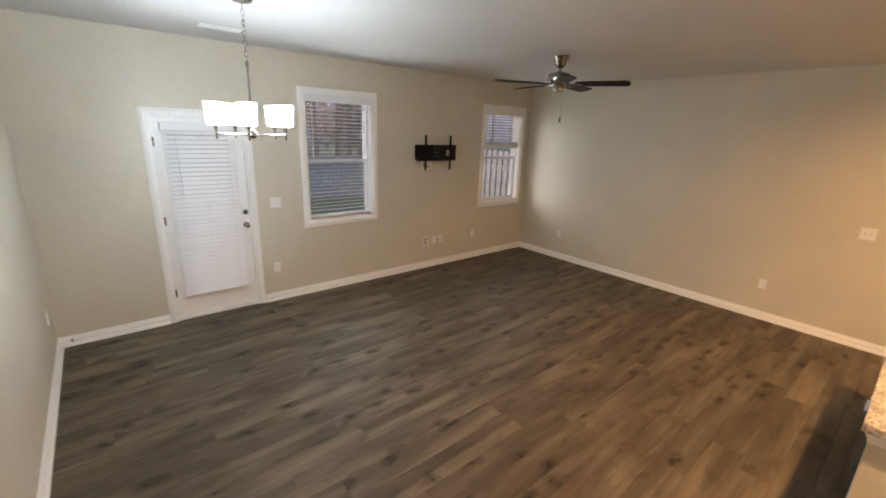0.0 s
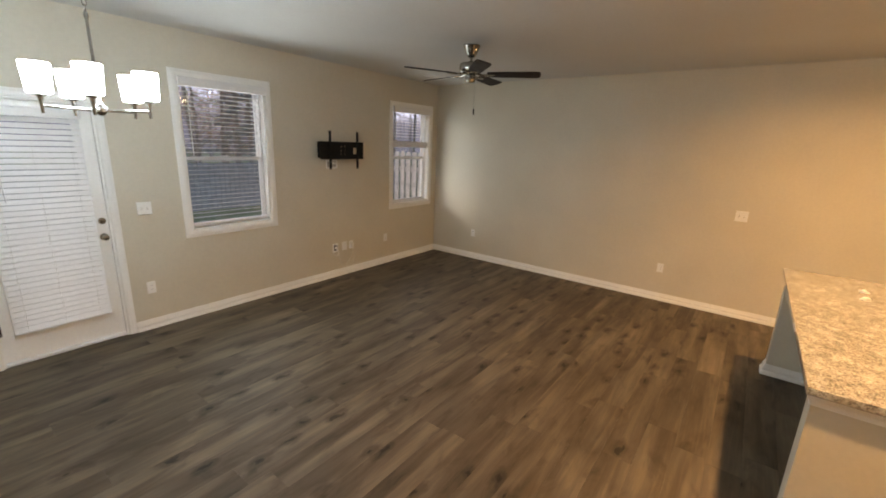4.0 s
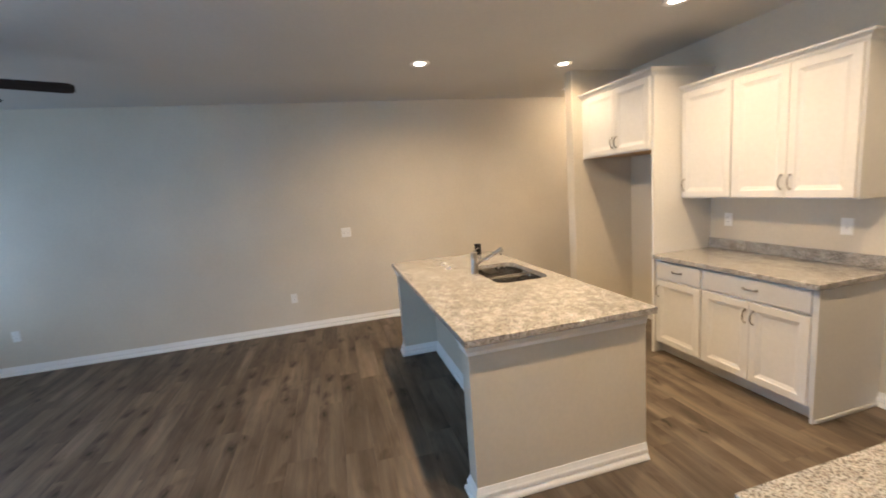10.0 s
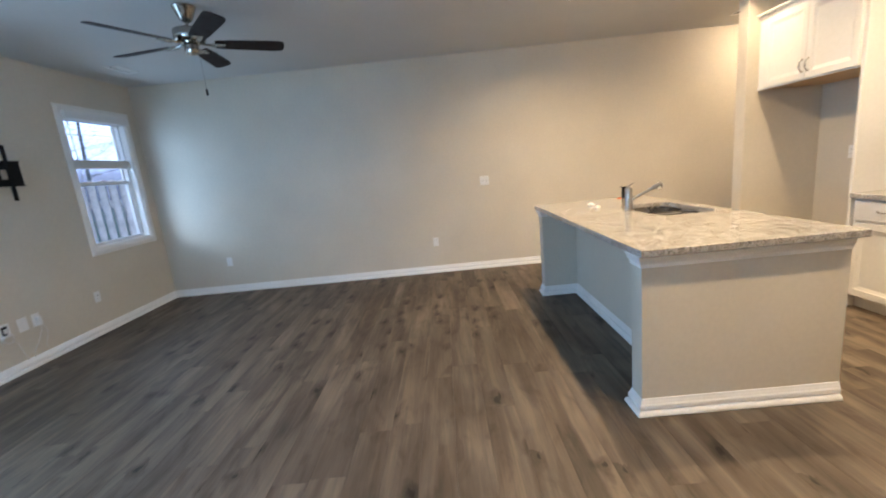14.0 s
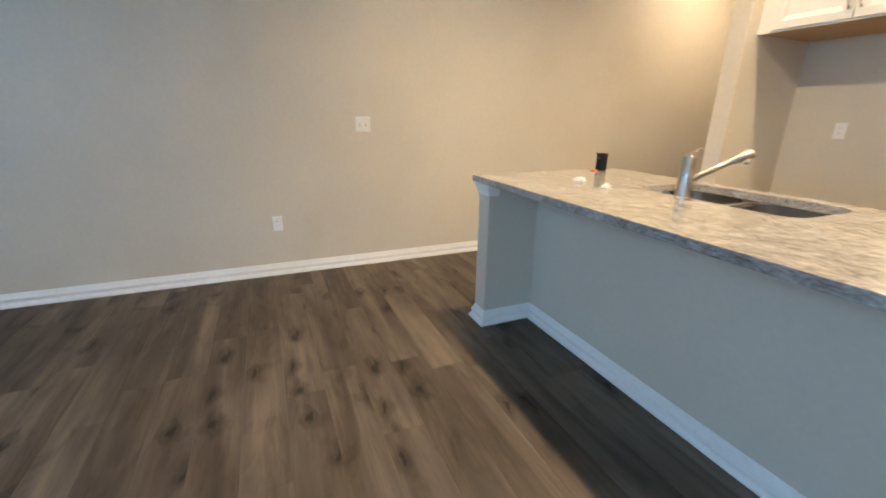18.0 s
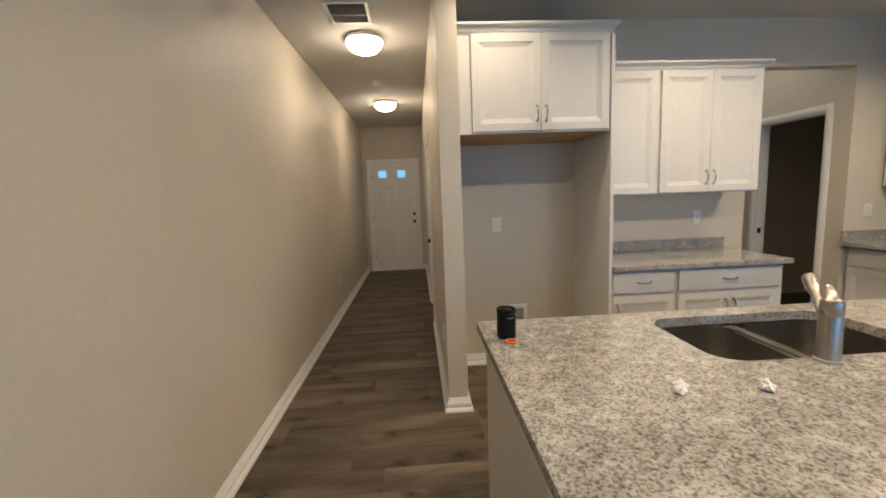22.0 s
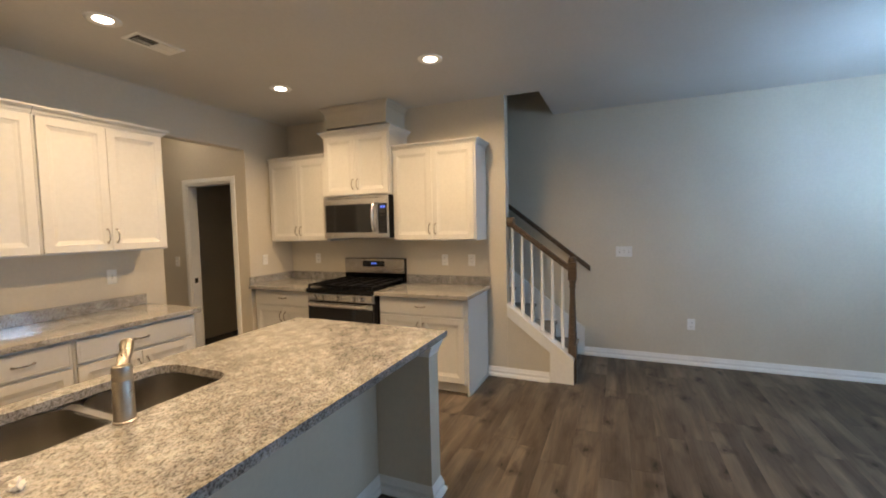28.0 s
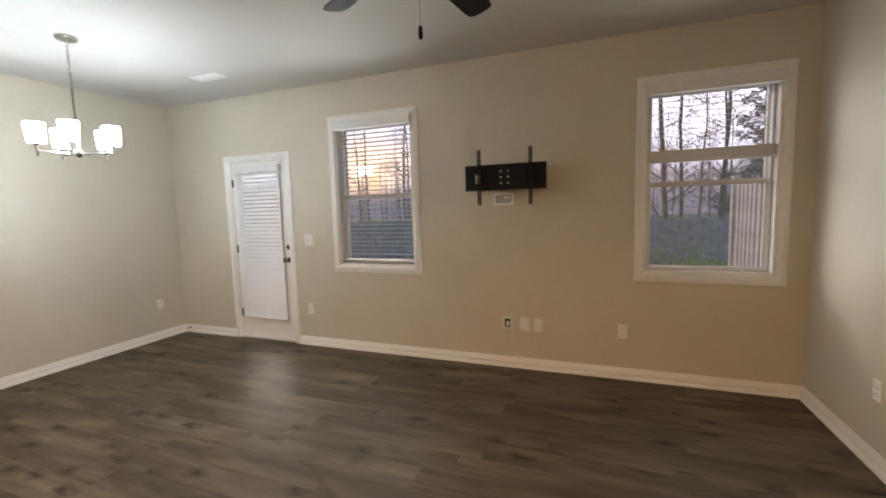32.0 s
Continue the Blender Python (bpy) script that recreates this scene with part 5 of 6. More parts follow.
rg_ = thing("rubber_ring", pose(4.944, -0.694, 0.9292), "small orange rubber ring lying on the worktop", "ring")
bm = bmesh.new()
tube(bm, [(0.018 * math.cos(i * math.pi / 8), 0.018 * math.sin(i * math.pi / 8), 0.004) for i in range(16)] + [(0.018, 0.0005, 0.004)], 0.004, 8)
part("ring", bm, ORANGE, rg_, "", True)
for px, py, rot, s in ((4.600, -0.284, 50, 1.0), (4.385, -0.262, 80, 0.8)):
    sc = thing("paper_scrap", pose(px, py, 0.9292, 0, 0, rot), "small crumpled piece of white tissue", "tissue", "tissue scraps")
    bm = bmesh.new()
    bmesh.ops.create_icosphere(bm, subdivisions=3, radius=1)
    for v in bm.verts:
        f = 0.75 + 0.55 * noise.noise(v.co * 2.2 + Vector((px * 9, py, 0)))
        v.co = Vector((v.co.x * 0.036 * s * f, v.co.y * 0.024 * s * f, max(0.0005, 0.010 + v.co.z * 0.019 * f)))
    part("tissue", bm, PAPER, sc)

# ---------------------------------------------------------------- ceiling fixtures
for lx, ly in DOWNLIGHTS:
    dl = thing("downlight", pose(lx, ly, CEIL), "round flush ceiling downlight, lit warm", "ceiling light", "kitchen downlights")
    part("trim_ring", lathe(bmesh.new(), [(0.092, -0.0005), (0.090, -0.005), (0.080, -0.010), (0.066, -0.009), (0.050, -0.003)], 0, 0, 36), PLASTIC, dl, "white trim ring", True)
    part("lens", lathe(bmesh.new(), [(0.050, -0.0032), (0.004, -0.0042)], 0, 0, 28), LENS_GLOW, dl, "glowing lens")

# the passage light is added out of sight so the passage isn't dark
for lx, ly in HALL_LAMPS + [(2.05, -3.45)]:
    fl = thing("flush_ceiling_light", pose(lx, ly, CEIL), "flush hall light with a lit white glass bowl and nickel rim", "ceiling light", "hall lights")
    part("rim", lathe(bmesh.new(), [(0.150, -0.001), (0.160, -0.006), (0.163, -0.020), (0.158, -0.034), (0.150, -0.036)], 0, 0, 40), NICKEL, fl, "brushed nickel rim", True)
    part("bowl", lathe(bmesh.new(), [(0.150, -0.034), (0.147, -0.055), (0.132, -0.082), (0.105, -0.105), (0.07, -0.120), (0.03, -0.128), (0.006, -0.129)], 0, 0, 40), BOWL_GLOW if lx > 4 else PASSAGE_FILL, fl, "lit frosted glass bowl", True)
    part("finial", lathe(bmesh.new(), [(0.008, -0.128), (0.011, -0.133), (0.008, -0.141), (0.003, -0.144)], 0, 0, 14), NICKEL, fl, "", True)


def vent(place, lx, ly, slats_along_x, label):
    v = thing("ceiling_vent", pose(*place, CEIL), label, "air vent", "ceiling vents")
    bm = frame_ring(bmesh.new(), -lx / 2, lx / 2, -ly / 2, ly / 2, [(0, 0.001), (0, 0.004), (0.004, 0.008), (0.022, 0.007), (0.026, 0.001)])
    bmesh.ops.rotate(bm, cent=(0, 0, 0), matrix=Matrix.Rotation(radians(-90), 3, "X"), verts=bm.verts)
    part("frame", bm, PLASTIC, v)
    # the duct's shade is a dark sheet set just below the ceiling
    part("backing", boxes((-lx / 2, lx / 2, -ly / 2, ly / 2, -0.0015, -0.0005)), plain("duct_shade", (0.075, 0.07, 0.06), 0.8) if "duct_shade" not in bpy.data.materials else bpy.data.materials["duct_shade"], v, "dark sheet for the shade inside the duct")
    n = int((ly if slats_along_x else lx) / 0.018)
    first = None
    for i in range(n):
        o = -(ly if slats_along_x else lx) / 2 + (i + 0.5) * 0.018
        if first is None:
            first = part("slat", boxes((-lx / 2 if slats_along_x else -0.0085, lx / 2 if slats_along_x else 0.0085, -0.0085 if slats_along_x else -ly / 2, 0.0085 if slats_along_x else ly / 2, -0.0006, 0.0006)), PLASTIC, v)
            s = first
        else:
            s = new("slat", first.data)
            s.parent = v
        tilt = -26 if ly > lx else -30 if i < n / 2 else 30
        s.matrix_basis = pose(0, o, -0.0075, tilt) if slats_along_x else pose(o, 0, -0.0075, 0, tilt)
    part("cross_bar", boxes((-lx / 2, lx / 2, -0.006, 0.006, -0.0155, -0.014)), PLASTIC, v)
    return v


vent((5.675, -2.50), 0.25, 0.30, True, "white ceiling air return grille in the hall")
vent((3.02, -1.77), 0.26, 0.12, False, "white ceiling air vent over the kitchen")
vent((1.38, 4.28), 0.28, 0.10, True, "white ceiling air vent in the dining corner")
vent((5.48, 4.38), 0.28, 0.10, True, "white ceiling air vent near the window")
sd = thing("smoke_detector", pose(5.64, -4.30, CEIL), "round white smoke detector on the hall ceiling", "smoke detector")
part("case", lathe(bmesh.new(), [(0.066, -0.0005), (0.066, -0.012), (0.058, -0.030), (0.040, -0.036), (0.004, -0.037)], 0, 0, 28), PLASTIC, sd, "", True)

# chandelier
CHX, CHY = 1.270, 3.215
ch = thing("chandelier", pose(CHX, CHY, 0), "five-arm nickel chandelier with lit white glass shades", "chandelier")
part("canopy", lathe(bmesh.new(), [(0.066, CEIL - 0.001), (0.066, CEIL - 0.014), (0.058, CEIL - 0.022), (0.012, CEIL - 0.026), (0.006, CEIL - 0.036)], 0, 0, 28), FAN_NICKEL, ch, "", True)
zc = CEIL - 0.036
k = 0
while zc > 2.40:
    pts = []
    for i in range(13):
        a = 2 * math.pi * i / 12
        u, v = 0.0085 * math.cos(a), 0.020 * math.sin(a)
        pts.append((u, 0, zc - 0.018 + v) if k % 2 else (0, u, zc - 0.018 + v))
    part("chain_link", tube(bmesh.new(), pts, 0.0022, 6), FAN_NICKEL, ch, "", True)
    zc -= 0.030
    k += 1
bm = tube(bmesh.new(), [(0.004 * math.sin(i * 2.1), 0.004 * math.cos(i * 1.7), CEIL - 0.03 - i * 0.03) for i in range(13)] + [(0, 0, 2.36)], 0.003, 6)
part("cord", bm, CABLE, ch, "thin clear cord woven through the chain", True)
part("stem", lathe(bmesh.new(), [(0.004, 2.41), (0.007, 2.40), (0.007, 1.99), (0.012, 1.975), (0.020, 1.965), (0.030, 1.957), (0.030, 1.937), (0.018, 1.925), (0.005, 1.918)], 0, 0, 20), FAN_NICKEL, ch, "", True)
for i in range(5):
    a = radians(33 + 72 * i)
    c, s_ = math.cos(a), math.sin(a)
    R = 0.22
    bm = tube(bmesh.new(), [(0.02 * c, 0.02 * s_, 1.945), (0.13 * c, 0.13 * s_, 1.947), (R * c, R * s_, 1.950)], 0.0065, 8)
    lathe(bm, [(0.007, 1.915), (0.0075, 1.96), (0.012, 1.99), (0.026, 1.998), (0.030, 2.004)], R * c, R * s_, 14)
    arm = part("arm", bm, FAN_NICKEL, ch, "nickel arm", True)
    part("shade", lathe(bmesh.new(), [(0.030, 2.003), (0.042, 2.004), (0.048, 2.010), (0.056, 2.140)], R * c, R * s_, 28), SHADE_GLOW, arm, "lit white glass shade", True)
    part("shade_mouth", lathe(bmesh.new(), [(0.0555, 2.1405), (0.051, 2.135), (0.004, 2.133)], R * c, R * s_, 28), SHADE_TOP, arm, "glowing open top of the shade", True)

# ceiling fan
fan = thing("ceiling_fan", pose(4.126, 2.866, 0), "five-blade ceiling fan, dark wood blades and nickel motor", "ceiling fan")
part("canopy", lathe(bmesh.new(), [(0.080, CEIL - 0.001), (0.082, CEIL - 0.008), (0.078, CEIL - 0.014), (0.066, CEIL - 0.045), (0.048, CEIL - 0.085), (0.036, CEIL - 0.104), (0.026, CEIL - 0.110), (0.014, CEIL - 0.112)], 0, 0, 36), FAN_NICKEL, fan, "flared nickel canopy", True)
part("downrod", lathe(bmesh.new(), [(0.0125, CEIL - 0.11), (0.0125, 2.628), (0.026, 2.624), (0.028, 2.606)], 0, 0, 16), FAN_NICKEL, fan, "", True)
part("motor_housing", lathe(bmesh.new(), [(0.03, 2.612), (0.092, 2.608), (0.106, 2.600), (0.110, 2.590), (0.110, 2.538), (0.105, 2.528), (0.088, 2.520), (0.070, 2.516), (0.068, 2.508), (0.05, 2.506)], 0, 0, 40), FAN_NICKEL, fan, "brushed nickel drum", True)
part("switch_cup", lathe(bmesh.new(), [(0.046, 2.507), (0.050, 2.498), (0.050, 2.448), (0.046, 2.438), (0.030, 2.432), (0.004, 2.431)], 0, 0, 28), FAN_NICKEL, fan, "", True)
for i in range(5):
    a = 7.2 + 72 * i
    bm = bmesh.new()
    tube(bm, [(0.06, 0, 2.514), (0.11, 0, 2.503), (0.16, 0, 2.503)], 0.010, 8)
    box(bm, 0.13, 0.235, -0.040, 0.040, 2.497, 2.502, 0.002)
    for bx, by in ((0.185, -0.024), (0.185, 0.024), (0.222, 0.0)):
        lathe(bm, [(0.006, 2.4965), (0.005, 2.494), (0.002, 2.493)], bx, by, 8)
    iron = part("blade_iron", bm, FAN_NICKEL, fan, "nickel blade bracket", True)
    iron.matrix_basis = pose(0, 0, 0, 0, 0, a)
    bm = bmesh.new()
    pts = [(0.165, -0.050), (0.30, -0.060), (0.61, -0.068), (0.648, -0.062), (0.662, -0.046), (0.667, -0.020), (0.667, 0.020), (0.662, 0.046), (0.648, 0.062), (0.61, 0.068), (0.30, 0.060), (0.165, 0.050)]
    t_ = -math.tan(radians(13))
    loft(bm, [[(x, y, 2.504 + y * t_) for x, y in pts], [(x, y, 2.511 + y * t_) for x, y in pts]])
    blade = part("blade", bm, BLADE, fan, "dark wood blade")
    blade.matrix_basis = pose(0, 0, 0, 0, 0, a)
part("pull_chain", tube(bmesh.new(), [(0.046, -0.020, 2.44), (0.052, -0.022, 2.40), (0.052, -0.022, 2.19)], 0.0011, 5), FAN_NICKEL, fan)
part("chain_fob", lathe(bmesh.new(), [(0.003, 2.193), (0.008, 2.185), (0.009, 2.160), (0.007, 2.142), (0.002, 2.139)], 0.052, -0.022, 12), BLADE, fan, "dark wood fob", True)

# ---------------------------------------------------------------- wall plates and small fixtures


def plate(m, w, h, kind, label, category, group):
    p = thing("wall_plate" if kind == "blank" else "light_switch" if kind.startswith("switch") else "outlet", m, label, category, group)
    part("cover_plate", panel(bmesh.new(), -w / 2, w / 2, -h / 2, h / 2, [(0, -0.0005), (0, -0.004), (0.003, -0.006), (0.006, -0.0065)]), PLASTIC, p)
    if kind == "outlet":
        for dz in (-0.019, 0.019):
            s = part("socket", panel(bmesh.new(), -0.016, 0.016, dz - 0.013, dz + 0.013, [(0, -0.0065), (0, -0.008), (0.002, -0.0085)]), PLASTIC, p)
            for dx in (-0.006, 0.006):
                part("slot", boxes((dx - 0.001, dx + 0.001, -0.0088, -0.0082, dz - 0.003, dz + 0.006)), DARK_VOID, s)
    elif kind.startswith("switch"):
        n = int(kind[6:])
        for i in range(n):
            cx = (i - (n - 1) / 2) * 0.046
            s = part("toggle_frame", panel(bmesh.new(), cx - 0.006, cx + 0.006, -0.0135, 0.0135, [(0, -0.0065), (0, -0.0072)]), bpy.data.materials.get("shaded_slot") or plain("shaded_slot", (0.52, 0.50, 0.47), 0.5), p)
            part("toggle", boxes((cx - 0.0042, cx + 0.0042, -0.020, -0.0073, -0.003, 0.010), bevel=0.001), PLASTIC, s)
    for dz in (-h / 2 + 0.012, h / 2 - 0.012) if kind != "outlet" else (0.0,):
        part("screw", lathe(bmesh.new(), [(0.0028, -0.0062), (0.0024, -0.0074)], 0, dz, 8, "y"), PLASTIC, p)
    return p


def outlet(m, label="white duplex outlet low on the greige wall"):
    return plate(m, 0.072, 0.116, "outlet", label, "outlet", "wall outlets")


outlet(NORTH_M @ pose(1.883, 0, 0.408)), outlet(NORTH_M @ pose(4.348, 0, 0.408)), outlet(NORTH_M @ pose(5.033, 0, 0.405))
plate(NORTH_M @ pose(4.226, 0, 0.408), 0.085, 0.12, "blank", "blank white wall plate between two outlets", "wall plate", "wall plates")
plate(NORTH_M @ pose(1.915, 0, 1.168), 0.118, 0.118, "switch2", "white double light switch beside the back door", "light switch", "light switches")
outlet(WEST_M @ pose(1.757, 0, 0.43)), outlet(WEST_M @ pose(4.60, 0, 0.42))
plate(WEST_M @ pose(1.110, 0, 1.194), 0.165, 0.116, "switch3", "white triple light switch near the stairs", "light switch", "light switches")
outlet(EAST_M @ pose(-1.243, 0, 0.425)), outlet(EAST_M @ pose(-4.08, 0, 0.425)), outlet(EAST_M @ pose(4.495, 0, 0.43), "white outlet in the hall")
plate(EAST_M @ pose(-0.526, 0, 1.182), 0.118, 0.118, "switch2", "white double light switch on the long wall", "light switch", "light switches")
outlet(SOUTH_M @ pose(-4.602, 0, 1.188), "white outlet in the refrigerator space")
outlet(SOUTH_M @ pose(-3.75, 0, 1.178), "white outlet above the granite backsplash")
plate(SOUTH_M @ pose(-2.885, 0, 1.178), 0.072, 0.116, "switch1", "white single switch above the granite backsplash", "light switch", "light switches")
outlet(SOUTH_M @ pose(-1.33, 0, 1.18), "white outlet above the corner worktop")
for y in (-2.27, -0.615, -0.32):
    outlet(RANGE_M @ pose(y, 0, 1.165), "white outlet above the granite backsplash")
plate(pose(OPEN_X0, -3.86, 1.16, 0, 0, 90), 0.072, 0.116, "switch1", "white light switch inside the passage", "light switch", "light switches")
for y, z in ((-2.30, 1.24), (-2.42, 1.56)):
    plate(pose(HALL_X, y, z, 0, 0, 90), 0.072, 0.116, "switch1" if z < 1.4 else "blank", "white wall control in the hall", "light switch", "light switches")
outlet(pose(HALL_X, -2.25, 0.44, 0, 0, 90), "white outlet on the hall partition")

ds = thing("door_stop", NORTH_M @ pose(0.012, -0.016, 0.055), "small dark spring door stop screwed to the baseboard", "door stop")
part("base", lathe(bmesh.new(), [(0.011, 0.0), (0.011, -0.004), (0.006, -0.007)], 0, 0, 14, "y"), FAN_NICKEL, ds, "", True)
part("spring", lathe(bmesh.new(), [(0.0052 if k % 2 else 0.0040, -0.006 - k * 0.003) for k in range(18)], 0, 0, 10, "y"), FAN_NICKEL, ds, "coiled spring", True)
part("tip", lathe(bmesh.new(), [(0.007, -0.058), (0.0075, -0.070), (0.005, -0.073)], 0, 0, 12, "y"), PLASTIC, ds, "white rubber tip", True)

# refrigerator water box
wb = thing("water_supply_box", SOUTH_M @ pose(-4.457, 0, 0.405), "white recessed refrigerator water box with a valve", "water box")
part("box_frame", frame_ring(bmesh.new(), -0.07, 0.07, -0.07, 0.07, [(0, 0.0), (0, -0.010), (0.004, -0.013), (0.030, -0.010), (0.034, -0.0005)]), PLASTIC, wb)
part("box_back", boxes((-0.07, 0.07, -0.003, -0.0008, -0.07, 0.07)), plain("shaded_plastic", (0.35, 0.34, 0.32), 0.5), wb)
bm = tube(bmesh.new(), [(0, -0.006, -0.06), (0, -0.012, -0.01), (0, -0.020, 0.01)], 0.009, 8)
box(bm, -0.022, 0.022, -0.026, -0.018, 0.004, 0.018, 0.003)
part("valve", bm, CHROME, wb, "metal valve", True)

# plug, cables and the recessed media box below the wall mount
op = thing("cable_wall_plate", NORTH_M @ pose(4.070, 0, 0.408), "white wall plate with a dark cable opening below the mount", "wall plate", "wall plates")
part("plate_frame", frame_ring(bmesh.new(), -0.026, 0.026, -0.040, 0.040, [(0, 0.0), (0, -0.004), (0.003, -0.007), (0.016, -0.006), (0.020, -0.0005)]), PLASTIC, op)
part("opening", boxes((-0.026, 0.026, -0.0022, -0.0008, -0.040, 0.040)), DARK_VOID, op, "dark opening")
part("connector", boxes((-0.010, 0.016, -0.012, -0.0024, -0.022, 0.018), bevel=0.003), PLASTIC, op, "white connector")
p = thing("cable_coil", NORTH_M @ pose(4.070, 0, 0.408), "loose coil of pale cable hanging out of a wall plate", "cable", "loose cables")
pts = [(0.004, -0.012, -0.015), (0.002, -0.030, -0.030)]
for i in range(40):
    a = 1.2 + i * 0.42
    pts.append((0.045 * math.cos(a) * (1 + 0.10 * math.sin(i * 1.7)), -0.022 - 0.010 * math.sin(i * 0.9), -0.072 + 0.036 * math.sin(a) * (1 + 0.12 * math.cos(i * 1.3))))
pts += [(0.05, -0.02, -0.12), (0.075, -0.012, -0.18), (0.09, -0.012, -0.24), (0.095, -0.036, -0.310)]
part("cable", tube(bmesh.new(), pts, 0.0032, 6), CABLE, p, "", True)
p = thing("power_plug", NORTH_M @ pose(4.348, 0, 0.408), "white plug and cable hanging from an outlet", "cable", "loose cables")
part("adapter", boxes((-0.018, 0.022, -0.040, -0.009, -0.050, 0.026), bevel=0.007), PLASTIC, p)
for k, pts in enumerate(([(0.0, -0.03, -0.04), (-0.012, -0.045, -0.09), (-0.03, -0.03, -0.14), (-0.04, -0.012, -0.20), (-0.10, -0.012, -0.27), (-0.13, -0.036, -0.312)], [(0.012, -0.03, -0.04), (0.022, -0.05, -0.09), (0.05, -0.03, -0.13), (0.045, -0.012, -0.19), (0.02, -0.012, -0.25), (0.01, -0.036, -0.312)])):
    part("cable", tube(bmesh.new(), pts, 0.003, 8), CABLE, p, "", True)
mb = thing("media_box", NORTH_M @ pose(4.046, 0, 1.533), "white recessed media box in the wall below the mount", "media box")
part("frame", frame_ring(bmesh.new(), -0.072, 0.072, -0.036, 0.036, [(0, 0.0), (0, -0.006), (0.003, -0.008), (0.016, -0.007), (0.018, -0.0005)]), PLASTIC, mb)
part("back", boxes((-0.072, 0.072, -0.003, -0.0008, -0.036, 0.036)), plain("shaded_white", (0.42, 0.41, 0.38), 0.5), mb)
part("receptacle", boxes((0.005, 0.06, -0.008, -0.0032, 0.004, 0.026), bevel=0.002), PLASTIC, mb)

# articulated wall mount for a screen, no screen on it
tv = thing("television_wall_mount", NORTH_M @ pose(4.096, 0, 1.715), "black steel screen wall mount with no screen on it", "wall mount")
part("wall_plate", boxes((-0.26, 0.26, -0.018, -0.001, -0.10, 0.10), bevel=0.002), BLACK, tv)
bm = bmesh.new()
holes_ = [(-0.255, -0.19, -0.045, 0.03), (0.17, 0.25, -0.045, 0.035)]
xs = sorted({-0.345, 0.345, *(v for q in holes_ for v in q[:2])})
zs = sorted({-0.103, 0.103, *(v for q in holes_ for v in q[2:])})
for p, q in zip(xs, xs[1:]):
    for r, s_ in zip(zs, zs[1:]):
        if not any(o[0] < (p + q) / 2 < o[1] and o[2] < (r + s_) / 2 < o[3] for o in holes_):
            box(bm, p, q, -0.172, -0.168, r, s_)
bmesh.ops.remove_doubles(bm, verts=bm.verts, dist=1e-5)
box(bm, -0.345, 0.345, -0.186, -0.168, 0.1035, 0.108)
box(bm, -0.345, 0.345, -0.186, -0.168, -0.108, -0.1035)
fp_ = part("front_plate", bm, BLACK, tv, "black slotted front plate")
for dx in (-0.03, 0.03):
    for dz in (-0.05, 0.0, 0.05):
        part("bolt", lathe(bmesh.new(), [(0.0075, -0.172), (0.0075, -0.175), (0.004, -0.177)], dx, dz, 10, "y"), CHROME, fp_)
for sx in (-0.2, 0.2):
    for zz in (-0.07, 0.065):
        bm = bmesh.new()
        elbow, root, tip = (sx * 0.25, -0.095, zz), (sx, -0.030, zz), (sx * 0.9, -0.155, zz)
        for a, b_, dz in ((root, elbow, 0.0), (elbow, tip, 0.016)):
            d_ = (Vector(b_) - Vector(a)).normalized().cross(Vector((0, 0, 1))) * 0.016
            loft(bm, [[Vector(a) + d_ + Vector((0, 0, h_ + dz)), Vector(a) - d_ + Vector((0, 0, h_ + dz)), Vector(b_) - d_ + Vector((0, 0, h_ + dz)), Vector(b_) + d_ + Vector((0, 0, h_ + dz))] for h_ in (-0.007, 0.007)])
        for c_ in (root, elbow, tip):
            lathe(bm, [(0.016, zz - 0.012), (0.018, zz - 0.009), (0.018, zz + 0.024), (0.016, zz + 0.027)], c_[0], c_[1], 14)
        box(bm, root[0] - 0.02, root[0] + 0.02, -0.030, -0.0185, zz - 0.012, zz + 0.027)
        box(bm, tip[0] - 0.02, tip[0] + 0.02, -0.1675, -0.150, zz - 0.012, zz + 0.027)
        part("swing_arm", bm, BLACK, tv, "folded swing arm")
for sx in (-0.215, 0.220):
    bm = bmesh.new()
    for q in ((sx - 0.014, sx - 0.004, -0.200, -0.1865, -0.23, 0.235), (sx + 0.004, sx + 0.014, -0.200, -0.1865, -0.23, 0.235)):
        box(bm, *q)
    for k in range(19):
        zz = -0.228 + k * 0.0253
        box(bm, sx - 0.0041, sx + 0.0041, -0.200, -0.196, zz, zz + 0.009)
    part("screen_bracket", bm, BLACK, tv, "slotted upright bracket")

# ---------------------------------------------------------------- outside
structure("ground", boxes((-400, 400, -400, 800, -0.6, -0.45)), LITTER, "dull green winter lawn behind the house reaching the woods", "ground")
structure("patio", boxes((-0.5, 6.35, 5.08, 7.4, -0.44, -0.10)), plain("patio_concrete", (0.35, 0.34, 0.32), 0.85), "small concrete patio outside the back door", "patio")

fence = thing("privacy_fence", pose(6.45, 5.2, -0.44), "weathered board privacy fence beside the window", "fence")
first = None
for i in range(15):
    y = 0.02 + i * 0.146
    if first is None:
        bm = bmesh.new()
        pts = [(0.0, 0.0), (0.092, 0.0), (0.092, 2.08), (0.075, 2.12), (0.017, 2.12), (0.0, 2.08)]
        loft(bm, [[(-0.018, p, q) for p, q in pts], [(0.0, p, q) for p, q in pts]])
        first = part("board", bm, FENCE_WOOD, fence)
        b = first
    else:
        b = new("board", first.data)
        b.parent = fence
    b.matrix_basis = pose(random.uniform(-0.003, 0.003), y, random.uniform(-0.012, 0.012))
